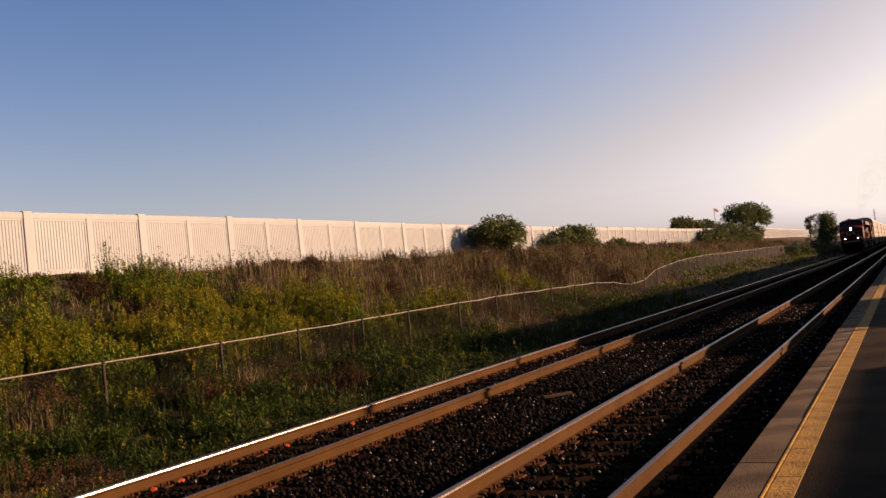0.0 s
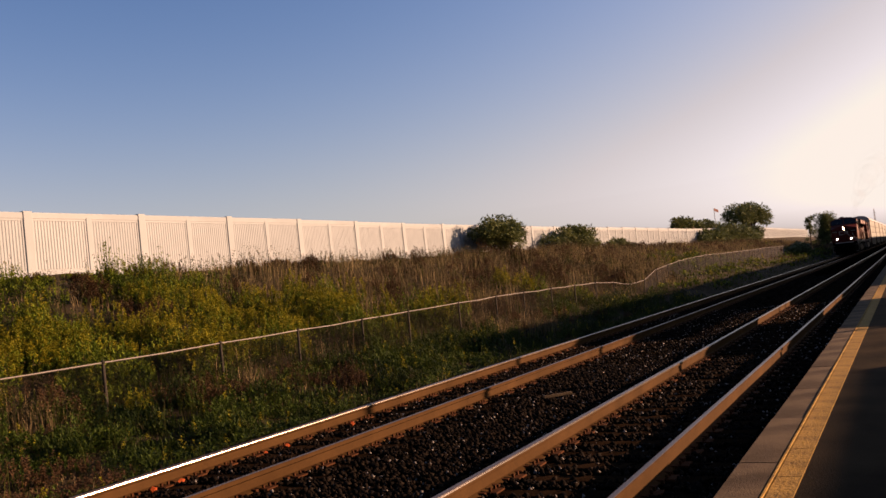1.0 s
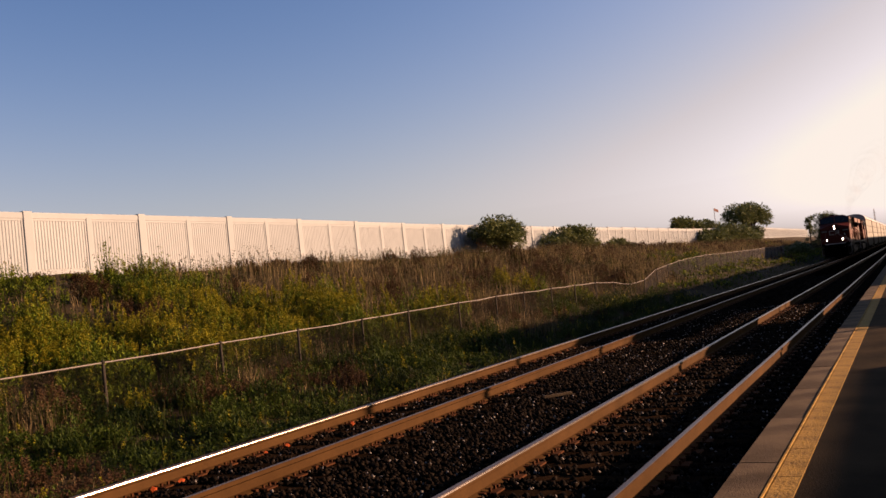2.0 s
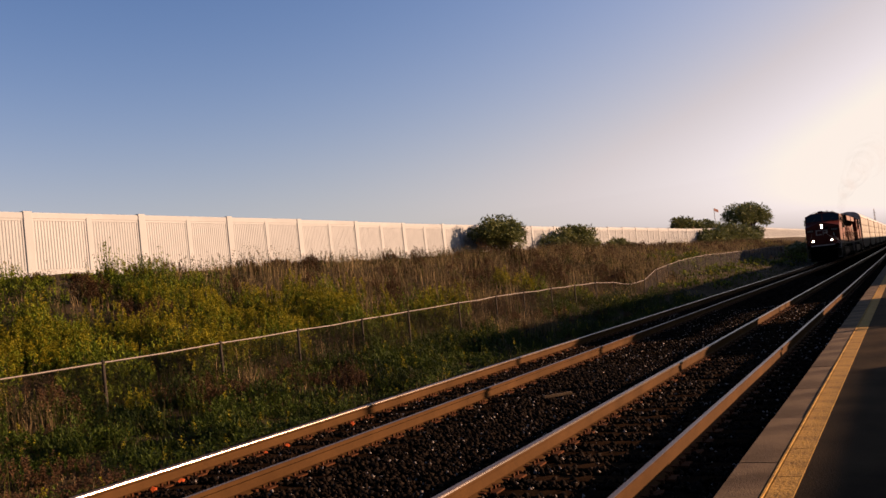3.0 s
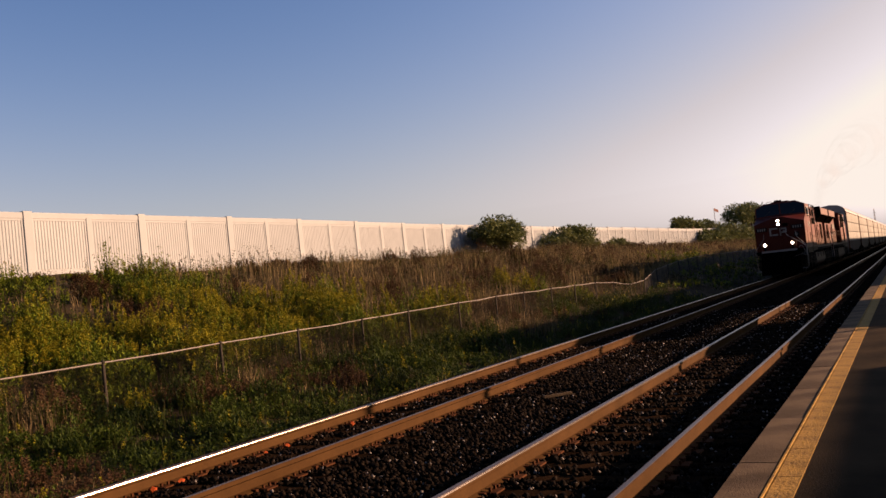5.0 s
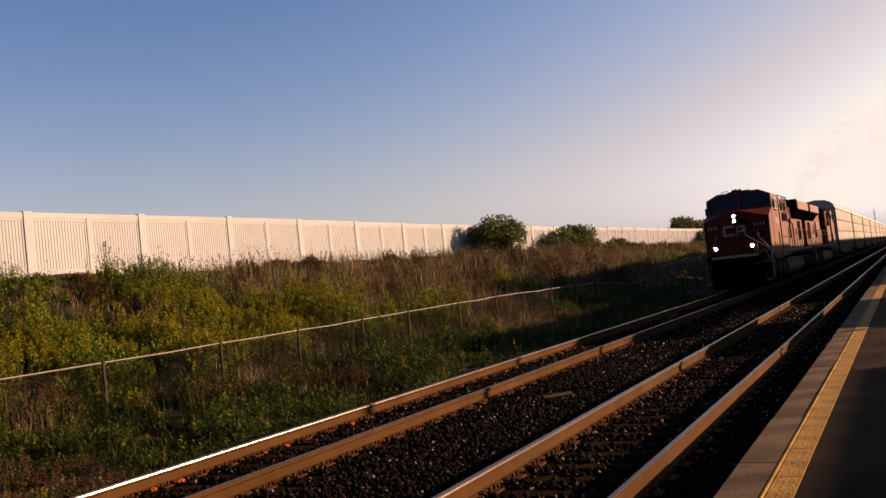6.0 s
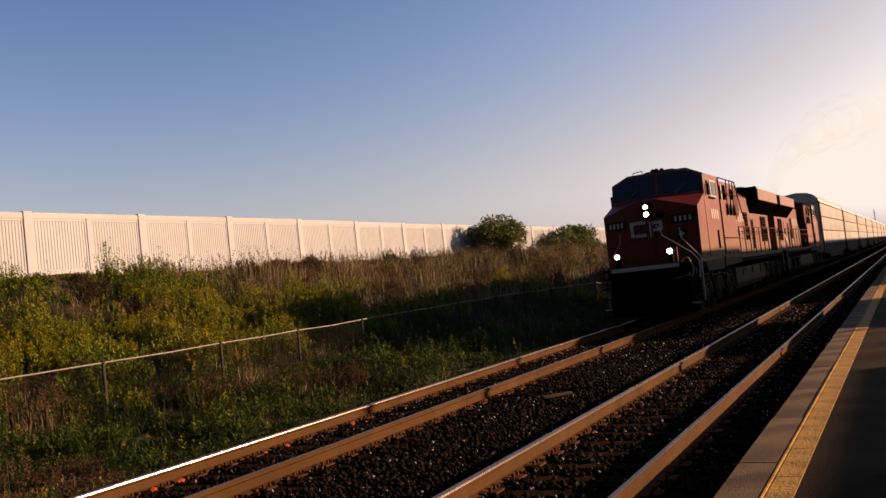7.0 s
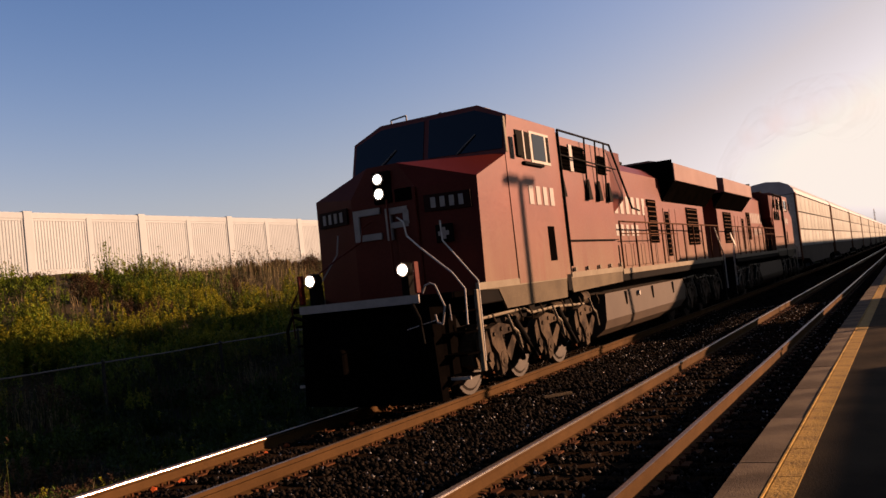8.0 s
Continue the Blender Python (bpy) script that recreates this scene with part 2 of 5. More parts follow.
# ---- mesh helpers ----
def part(name, bm, mat, parent=None, label="", smooth=False):
    """Link a bmesh as one mesh object under a thing or a part."""
    me = bpy.data.meshes.new(name)
    bmesh.ops.recalc_face_normals(bm, faces=bm.faces)
    bm.to_mesh(me)
    bm.free()
    me.materials.append(mat)
    if smooth:
        me.shade_smooth()
    ob = new(name, me)
    ob.parent = parent
    if label:
        ob["label"] = label
    return ob


def share(name, me, parent, m):
    ob = new(name, me)
    ob.parent = parent
    ob.matrix_basis = m
    return ob


def box(bm, x0, x1, y0, y1, z0, z1, bevel=0.0):
    r = bmesh.ops.create_cube(bm, size=1.0)
    vs = r["verts"]
    for v in vs:
        v.co = Vector(((x0 + x1) / 2 + v.co.x * (x1 - x0), (y0 + y1) / 2 + v.co.y * (y1 - y0), (z0 + z1) / 2 + v.co.z * (z1 - z0)))
    if bevel:
        es = list({e for v in vs for e in v.link_edges})
        bmesh.ops.bevel(bm, geom=es, offset=bevel, segments=2, affect="EDGES", profile=0.5)
    return bm


def prism(bm, outline, axis, a, b):
    """Extrude a 2D outline along an axis: x takes (y, z) outlines, y takes (x, z), z takes (x, y)."""
    def at(p, d):
        return {"x": (d, p[0], p[1]), "y": (p[0], d, p[1]), "z": (p[0], p[1], d)}[axis]
    va = [bm.verts.new(at(p, a)) for p in outline]
    vb = [bm.verts.new(at(p, b)) for p in outline]
    bm.faces.new(va)
    bm.faces.new(vb[::-1])
    k = len(outline)
    for i in range(k):
        bm.faces.new((va[i], vb[i], vb[(i + 1) % k], va[(i + 1) % k]))
    return bm


def hull(bm, pts):
    vs = [bm.verts.new(p) for p in pts]
    bmesh.ops.convex_hull(bm, input=vs)
    return bm


def rod(bm, p, q, r, seg=6, r2=None):
    p, q = Vector(p), Vector(q)
    d = q - p
    turn = d.to_track_quat("Z", "Y").to_matrix().to_4x4()
    bmesh.ops.create_cone(bm, cap_ends=True, segments=seg, radius1=r, radius2=r if r2 is None else r2, depth=d.length,
                          matrix=Matrix.Translation((p + q) / 2) @ turn)
    return bm


def rods(bm, pts, r, seg=6):
    for a, b in zip(pts, pts[1:]):
        rod(bm, a, b, r, seg)
    return bm


def soup(name, verts, faces_by_size, mat, kind="stuff"):
    """A large mesh out of numpy arrays: verts (n, 3) and, for each face size, an index array (m, size)."""
    me = bpy.data.meshes.new(name)
    me.vertices.add(len(verts))
    me.vertices.foreach_set("co", np.ascontiguousarray(verts, dtype=np.float32).ravel())
    loops = np.concatenate([f.ravel() for f in faces_by_size]).astype(np.int32)
    sizes = np.concatenate([np.full(len(f), f.shape[1]) for f in faces_by_size]).astype(np.int32)
    me.loops.add(len(loops))
    me.loops.foreach_set("vertex_index", loops)
    me.polygons.add(len(sizes))
    me.polygons.foreach_set("loop_start", np.concatenate([[0], np.cumsum(sizes)[:-1]]).astype(np.int32))
    me.update(calc_edges=True)
    me.validate()
    me.materials.append(mat)
    ob = new(name, me)
    if kind:
        ob["kind"] = kind
    return ob


def thing(name, x, y, z, label, category, group="", kind=""):
    e = new(name)
    e.location = (x, y, z)
    return tagged(e, label, category, group, kind)


# ---- terrain ----
def smooth(a, b, v):
    s = np.clip((v - a) / (b - a), 0, 1)
    return s * s * (3 - 2 * s)


def ground_z(x, y):
    x, y = np.asarray(x, float), np.asarray(y, float)
    z = np.interp(x, [-34, -31, -26, -20, -14, -11.5, -9.8, -9.2], [3.95, 3.9, 3.1, 1.55, 0.0, -0.2, -0.5, -0.62])
    hump = np.interp(x, [-26, -15, -14, -10.2, -9.5], [0.2, 0.8, 0.8, 0.2, 0.0])
    z = z + hump * smooth(47, 63, y)
    z = z + 0.7 * smooth(-27, -31, x) * smooth(140, 220, y)
    bumps = 0.10 * np.sin(x * 1.3 + y * 0.7) * np.sin(y * 0.45 - x * 0.3) + 0.06 * np.sin(x * 2.9 + 1.0) * np.sin(y * 1.7)
    return z + bumps * smooth(-9.6, -11, x)


def build_ground():
    xs = np.concatenate([[-3000, -1200, -500, -200, -90, -50, -38], np.arange(-34, -9, 0.5), [-9, -8, -5, -1.3, 5, 20, 60, 200, 600, 3000]])
    ys = np.concatenate([[-800, -200, -60, -20, -8], np.arange(-4, 70, 0.6), np.arange(72, 180, 3.0), [190, 210, 240, 280, 340, 450, 700, 1200, 2200, 4500]])
    gx, gy = np.meshgrid(xs, ys, indexing="ij")
    v = np.stack([gx, gy, ground_z(gx, gy)], -1).reshape(-1, 3)
    n, m = len(xs), len(ys)
    i, j = np.meshgrid(np.arange(n - 1), np.arange(m - 1), indexing="ij")
    a = (i * m + j).ravel()
    g = soup("ground", v, [np.stack([a, a + m, a + m + 1, a + 1], 1)], M_GROUND, "structure")
    tagged(g, "weedy earth bank rising from the railway to a wall", "ground")


build_ground()


# ---- railway ----
def ballast_z(x):
    """Height of the ballast bed across both tracks."""
    return np.interp(x, [-10.1, -9.0, -8.6, -5.8, -5.2, -4.9, -4.4, -1.7, -1.3], [-0.66, -0.25, -0.2, -0.2, -0.24, -0.24, -0.2, -0.2, -0.3])


def build_ballast():
    xs = np.linspace(-10.1, -1.3, 60)
    ys = np.concatenate([np.arange(-8, 45, 0.2), np.arange(45, 120, 1.0), [130, 160, 200, 300, 450, 700]])
    gx, gy = np.meshgrid(xs, ys, indexing="ij")
    rng = np.random.default_rng(3)
    gz = ballast_z(gx) + rng.normal(0, 0.008, gx.shape)
    n, m = len(xs), len(ys)
    i, j = np.meshgrid(np.arange(n - 1), np.arange(m - 1), indexing="ij")
    a = (i * m + j).ravel()
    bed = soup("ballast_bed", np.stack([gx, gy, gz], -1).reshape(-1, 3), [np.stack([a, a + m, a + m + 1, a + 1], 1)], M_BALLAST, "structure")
    tagged(bed, "dark crushed stone bed under two railway tracks", "ballast")
    # loose stones on the bed
    ico = bmesh.new()
    bmesh.ops.create_icosphere(ico, subdivisions=1, radius=1.0)
    ico.verts.ensure_lookup_table()
    iv = np.array([v.co[:] for v in ico.verts])
    fi = np.array([[v.index for v in f.verts] for f in ico.faces])
    ico.free()
    ov = np.array([(1, 0, 0), (-1, 0, 0), (0, 1, 0), (0, -1, 0), (0, 0, 1), (0, 0, -1)], float)
    fo = np.array([(0, 2, 4), (2, 1, 4), (1, 3, 4), (3, 0, 4), (2, 0, 5), (1, 2, 5), (3, 1, 5), (0, 3, 5)])

    def stones(count, y0, y1, bv, bf, smin, smax):
        x = rng.uniform(-9.7, -1.45, count)
        y = y0 + (y1 - y0) * rng.uniform(0, 1, count) ** 1.5
        ok = np.ones(count, bool)
        for c in (TRACK_1, TRACK_2):          # keep the rails clear and the ties half bare
            for s in (-0.7525, 0.7525):
                ok &= np.abs(x - c - s) > 0.1
            on_tie = (np.abs(x - c) < 1.3) & (np.abs((y + 5) % 0.53 - 0.115) < 0.1)
            ok &= ~on_tie | (rng.uniform(0, 1, count) < 0.12)
        x, y = x[ok], y[ok]
        k = len(x)
        size = rng.uniform(smin, smax, (k, 1, 1)) * rng.uniform(0.6, 1.2, (k, 1, 3))
        v = bv[None] * size * rng.uniform(0.75, 1.2, (k, len(bv), 1))
        t = rng.uniform(0, 6.28, k)
        c, s = np.cos(t)[:, None], np.sin(t)[:, None]
        vx, vy = v[..., 0] * c - v[..., 1] * s, v[..., 0] * s + v[..., 1] * c
        tilt = rng.uniform(-0.7, 0.7, (k, 1))
        vy, vz = vy * np.cos(tilt) - v[..., 2] * np.sin(tilt), vy * np.sin(tilt) + v[..., 2] * np.cos(tilt)
        out = np.stack([vx + x[:, None], vy + y[:, None], vz + (ballast_z(x) + rng.uniform(0.0, 0.02, k))[:, None]], -1)
        idx = (np.arange(k) * len(bv))[:, None, None] + bf[None]
        return out.reshape(-1, 3), idx.reshape(-1, 3)

    c, fc = stones(5200, 4.5, 32, ov, fo, 0.014, 0.034)
    tagged(soup("pale_stone", c, [fc], M_PALE), "few pale stones scattered on the ballast", "ballast stone")
    stick = part("wood_scrap", hull(bmesh.new(), [(x, y, z) for x, y in ((-5.42, 13.0), (-5.38, 12.97), (-5.05, 13.35), (-5.09, 13.38)) for z in (-0.2, -0.16)]), M_SLAB)
    tagged(stick, "pale weathered wood scrap lying on the ballast", "wood scrap")
    # small lumps for the orange-lit spots along the rail
    for x, y, r in ((-7.80, 7.08, 0.05), (-7.76, 7.47, 0.045), (-7.77, 9.0, 0.03), (-7.75, 9.42, 0.045), (-7.75, 10.99, 0.045)):
        m = bmesh.new()
        bmesh.ops.create_icosphere(m, subdivisions=1, radius=r)
        for v in m.verts:
            v.co = Vector((v.co.x * rng.uniform(0.7, 1.2), v.co.y * rng.uniform(1.0, 1.6), v.co.z * rng.uniform(0.6, 0.9)))
        mark = part("orange_stone", m, M_SUNLIT_ORANGE)
        mark.location = (x, y, -0.165)
        tagged(mark, "small stone coloured orange as if sunlit, beside the rail", "stone", "orange painted stones")
    a, fa = stones(30000, 4.5, 17, ov, fo, 0.024, 0.05)
    b, fb = stones(30000, 15, 60, ov, fo, 0.022, 0.045)
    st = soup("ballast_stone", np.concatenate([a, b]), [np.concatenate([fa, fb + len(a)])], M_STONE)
    tagged(st, "loose grey brown crushed stones between the rails", "ballast stone")


def build_track(x, name_label):
    track = thing("railway_track", x, 0, 0, name_label, "railway track", "railway tracks", "structure")
    prof = [(-0.075, -0.185), (0.075, -0.185), (0.075, -0.172), (0.012, -0.15), (0.010, -0.06), (0.036, -0.045), (0.036, -0.010), (0.026, -0.002), (-0.026, -0.002), (-0.036, -0.010), (-0.036, -0.045), (-0.010, -0.06), (-0.012, -0.15), (-0.075, -0.172)]
    for s in (-0.7525, 0.7525):
        rail = part("rail", prism(bmesh.new(), [(s + a, b) for a, b in prof], "y", -12, 700), M_RAIL, track, "rusty brown steel rail")
        g = 1 if s < 0 else -1            # the inner corner is worn bright by the flanges
        head = [(s - 0.028 * g, -0.03), (s - 0.028 * g, -0.003), (s - 0.022 * g, 0.0), (s + 0.018 * g, 0.0), (s + 0.028 * g, -0.003), (s + 0.031 * g, -0.006), (s + 0.031 * g, -0.03)]
        part("rail_head", prism(bmesh.new(), head, "y", -12, 700), M_RAILTOP, rail, "polished running surface of the rail")
        worn = [(s + 0.0312 * g, -0.005), (s + 0.0335 * g, -0.007), (s + 0.0365 * g, -0.014), (s + 0.038 * g, -0.0195), (s + 0.0385 * g, -0.023), (s + 0.0312 * g, -0.023)]
        part("gauge_corner", prism(bmesh.new(), worn, "y", -12, 700), M_GAUGE, rail, "bright flange-worn corner of the rail head")
    tie = box(bmesh.new(), -1.3, 1.3, -0.115, 0.115, -0.36, -0.187, 0.008)
    first = part("tie", tie, M_TIE, track)
    first.location = (0, -4.885, 0)
    plate = bmesh.new()
    for s in (-0.7525, 0.7525):
        box(plate, s - 0.18, s + 0.18, -0.09, 0.09, -0.187, -0.17)
        for d in (-0.1, 0.1):
            for e in (-0.05, 0.05):
                box(plate, s + d - 0.012, s + d + 0.012, e - 0.012, e + 0.012, -0.17, -0.135)
        for e in (-0.155, 0.155):                 # anchors clipped under the rail
            box(plate, s - 0.10, s + 0.10, e - 0.02, e + 0.02, -0.20, -0.155)
    pl = part("tie_plate", plate, M_PLATE, track)
    pl.location = first.location
    rng = random.Random(int(-x * 10))
    for i in range(1, 150):
        m = Matrix.Translation((rng.uniform(-0.04, 0.04), -4.885 + 0.53 * i, rng.uniform(-0.008, 0.004))) @ Matrix.Rotation(rng.uniform(-0.015, 0.015), 4, "Z")
        share("tie", first.data, track, m)
        share("tie_plate", pl.data, track, Matrix.Translation((0, -4.885 + 0.53 * i, 0)))
    rest = bmesh.new()
    for i in range(150, 560):
        y = -4.885 + 0.53 * i
        prism(rest, [(-1.3, -0.3), (1.3, -0.3), (1.3, -0.187), (-1.3, -0.187)], "y", y - 0.115, y + 0.115)
    part("far_ties", rest, M_TIE, track)["kind"] = "stuff"


build_ballast()
build_track(TRACK_1, "far railway track with rusty rails on dark timber ties")
build_track(TRACK_2, "near railway track with rusty rails beside the platform")


# ---- platform ----
def build_platform():
    p = bmesh.new()
    prism(p, [(-0.862, 0.126), (16, 0.126), (16, -0.7), (-1.30, -0.7), (-1.30, 0.04), (-0.862, 0.04)], "y", -30, 420)
    plat = part("platform", p, M_ASPHALT)
    tagged(plat, "low dark asphalt station platform beside the track", "platform", kind="structure")
    slab = part("edge_slab", box(bmesh.new(), -1.37, -1.075, -0.924, 0.924, 0.02, 0.13, 0.007), M_SLAB, plat, "weathered concrete edge slab")
    slab.location = (0, 0.56, 0)
    tile = bmesh.new()
    box(tile, -1.043, -0.864, -0.463, 0.463, 0.045, 0.1305, 0.003)
    box(tile, -1.07, -1.052, -0.4635, 0.4635, 0.045, 0.139, 0.003)
    ty = part("tactile_tile", tile, M_YELLOW, plat, "worn yellow tactile warning tile")
    ty.location = (0, 0.6, 0)
    rng = random.Random(5)
    for i in range(-8, 130):
        if i:
            if -4 <= i < 65:
                share("edge_slab", slab.data, plat, Matrix.Translation((rng.uniform(-0.006, 0.006), 0.56 + 1.86 * i, rng.uniform(-0.004, 0.004))) @ Matrix.Rotation(rng.uniform(-0.002, 0.002), 4, "Z"))
            share("tactile_tile", ty.data, plat, Matrix.Translation((0, 0.6 + 0.93 * i, 0)))
    far = bmesh.new()
    box(far, -1.37, -1.075, 121, 420, 0.02, 0.13)
    part("far_edge", far, M_SLAB, plat)


def build_shelters():
    """Station buildings and canopy on the platform, behind and beside the camera; they only throw their shade."""
    def hut(x0, x1, y0, y1, h, label):
        t = thing("station_shelter", 0, 0, 0.126, label, "station building", kind="structure")
        w = bmesh.new()
        box(w, x0 + 0.2, x1 - 0.2, y0 + 0.2, y1 - 0.2, 0.0, h - 0.2)
        part("wall", w, M_CONCRETE, t)
        part("roof", box(bmesh.new(), x0, x1, y0, y1, h - 0.2, h, 0.02), M_RACKROOF, t)
    hut(8.5, 12.5, -14.0, 19.8, 2.9, "low concrete station building on the platform")
    hut(4.6, 7.8, 24.7, 31.0, 2.55, "small concrete waiting shelter on the platform")
    c = thing("platform_canopy", 0, 0, 0.126, "long flat canopy on slim steel posts", "canopy", kind="structure")
    part("roof", box(bmesh.new(), 3.6, 10.2, 34.7, 200, 4.4, 4.75, 0.03), M_RACKROOF, c)
    for i in range(27):
        for x in (4.2, 9.6):
            part("post", rod(bmesh.new(), (x, 34.9 + 6 * i, 0), (x, 34.9 + 6 * i, 4.4), 0.09, 8), M_GALV, c)
    # unseen walls, added to hold off low sky light and sun
    for name, y0, y1, h in (("wall_blocker_east", -30, 45.5, 3.4), ("wall_blocker_north_east", 46.0, 330, 7.9)):
        w = bmesh.new()
        box(w, 14.0, 14.3, y0, y1, 0.0, h)
        box(w, 13.95, 14.35, y0, y1, h, h + 0.12, 0.02)
        for i in range(int((y1 - y0) / 6)):
            box(w, 13.92, 13.999, y0 + 6 * i, y0 + 6 * i + 0.35, 0.0, h - 0.01)
        w = part(name, w, M_CONCRETE)
        w.location = (0, 0, 0.1)
        tagged(w, "unseen plain concrete wall added to block low sky and sun", "wall", kind="structure")
    for x, y in ((4.2, 21.8), (4.25, 27.9)):
        p = thing("lamp_post", x, y, 0.126, "slim steel lamp post on the platform", "lamp post", "platform lamp posts")
        part("pole", rod(bmesh.new(), (0, 0, 0), (0, 0, 6.35), 0.09, 10, 0.08), M_GALV, p)
        for s in (-1, 1):
            part("lamp_head", box(bmesh.new(), -0.12, 0.12, min(s * 0.1, s * 0.6), max(s * 0.1, s * 0.6), 6.27, 6.4, 0.02), M_GALV, p)


build_platform()
build_shelters()


# ---- noise wall ----
WALL_X, WALL_Y0, BAY, WALL_TOP, WALL_FOOT = -31.0, 23.1, 5.92, 6.57, 3.75


def build_wall():
    wall = thing("wall_noise_barrier", WALL_X, 0, 0, "long pale concrete noise wall with ribbed panels", "noise wall", kind="structure")
    post = bmesh.new()
    box(post, -0.2, 0.01, -0.2, 0.2, WALL_FOOT - 0.5, WALL_TOP + 0.05, 0.02)
    post = part("post", post, M_WALL, wall)
    mid = bmesh.new()
    box(mid, -0.12, -0.008, -0.13, 0.13, WALL_FOOT - 0.3, WALL_TOP - 0.16, 0.015)
    mid = part("mullion", mid, M_WALL, wall)
    cap = part("coping", box(bmesh.new(), -0.14, -0.024, 0.204, BAY - 0.204, WALL_TOP - 0.25, WALL_TOP, 0.015), M_WALL, wall)
    foot = part("plinth", box(bmesh.new(), -0.14, -0.024, 0.204, BAY - 0.204, WALL_FOOT - 0.5, WALL_FOOT + 0.38, 0.02), M_WALL, wall)
    rib = bmesh.new()
    z0, z1, y0, y1 = WALL_FOOT + 0.38, WALL_TOP - 0.25, 0.202, BAY / 2 - 0.132
    box(rib, -0.14, -0.06, y0, y1, z0, z1)
    count = 17
    for i in range(count):
        a = y0 + 0.1 + (y1 - y0 - 0.2) * i / count
        w = (y1 - y0 - 0.2) / count
        prism(rib, [(-0.062, a), (-0.044, a + 0.025), (-0.044, a + w * 0.5), (-0.062, a + w * 0.5 + 0.025)], "z", z0 + 0.1, z1 - 0.1)
    for a, b in ((y0, y0 + 0.09), (y1 - 0.09, y1)):
        box(rib, -0.062, -0.038, a, b, z0, z1)
    for a, b in ((z0, z0 + 0.09), (z1 - 0.09, z1)):
        box(rib, -0.062, -0.04, y0 + 0.09, y1 - 0.09, a, b)
    panel = part("panel", rib, M_WALL, wall)
    for i in range(-4, 52):
        y = WALL_Y0 + BAY * i
        lift = float(np.interp(y, [36, 52, 86, 105, 140, 220], [0.0, -0.13, -0.15, -0.03, 0.0, 0.75]))
        m = Matrix.Translation((0, y, lift))
        if i == -4:
            for o in (post, mid, cap, foot, panel):
                o.matrix_basis = m
            mid.matrix_basis = Matrix.Translation((0, y + BAY / 2, lift))
        else:
            share("post", post.data, wall, m)
            share("mullion", mid.data, wall, Matrix.Translation((0, y + BAY / 2, lift)))
            share("coping", cap.data, wall, m)
            share("plinth", foot.data, wall, m)
            share("panel", panel.data, wall, m)
        share("panel", panel.data, wall, Matrix.Translation((0, y + BAY / 2 - 0.07, lift)))


build_wall()


# ---- chain-link fence ----
FENCE_X, FENCE_Y0 = -14.0, 11.78
FENCE_POSTS = [FENCE_Y0 + 3.02 * i for i in range(-4, 0)] + [11.78, 15.06, 17.91, 20.88, 23.5, 26.96, 30.07, 32.76] + [35.87 + 3.02 * i for i in range(28)]


def fence_top(y):
    return float(np.interp(y, [0, 12, 21, 30, 36, 42, 45, 49, 51, 54, 60, 69, 82, 106, 130], [1.0, 1.01, 1.065, 1.147, 1.13, 1.09, 0.95, 0.62, 0.80, 1.34, 1.7, 1.92, 1.92, 2.05, 2.05]))


def build_fence():
    fence = thing("chain_link_fence", FENCE_X, 0, 0, "low galvanised chain link fence in weeds, sagging midway", "fence")
    rng = random.Random(8)
    for i, (y, y_next) in enumerate(zip(FENCE_POSTS, FENCE_POSTS[1:])):
        span = y_next - y
        a, b = fence_top(y), fence_top(y_next)
        lean = rng.uniform(-0.03, 0.03)
        p = bmesh.new()
        rod(p, (lean, y, a - 1.45), (0, y, a), 0.033, 8)
        bmesh.ops.create_uvsphere(p, u_segments=8, v_segments=4, radius=0.045, matrix=Matrix.Translation((0, y, a + 0.01)))
        part("post", p, M_POST, fence)
        sag = rng.uniform(0.0, 0.03)
        part("top_rail", rods(bmesh.new(), [(0, y, a), (0, y + span / 2, (a + b) / 2 - sag), (0, y + span, b)], 0.017, 7), M_GALV, fence)
        # woven wire: two sets of slanting strands
        step, r = (0.06, 0.0017) if i < 12 else (0.12, 0.0022 if i < 17 else 0.0032)
        vs, fs = [], []
        hgt = 1.15
        n = int((span + hgt) / step)
        for k in range(n):
            for s in (1, -1):
                u0 = k * step - hgt
                t0, t1 = max(0.0, -u0), min(hgt, span - u0)
                if t1 <= t0:
                    continue
                pts = []
                for t in (t0, t1):
                    u = u0 + t
                    v = t if s == 1 else hgt - t
                    top = a + (b - a) * u / span
                    pts.append((0.004 * s, y + u, top - 0.02 - hgt + v))
                q = len(vs)
                for px, py, pz in pts:
                    vs += [(px + r, py, pz), (px - r, py - r, pz + r), (px - r, py + r, pz - r)]
                fs += [(q, q + 1, q + 4, q + 3), (q + 1, q + 2, q + 5, q + 4), (q + 2, q, q + 3, q + 5)]
        me = bpy.data.meshes.new("wire_mesh")
        me.from_pydata(vs, [], fs)
        me.materials.append(M_WIRE if i < 17 else M_GALV)
        new("wire_mesh", me).parent = fence


build_fence()


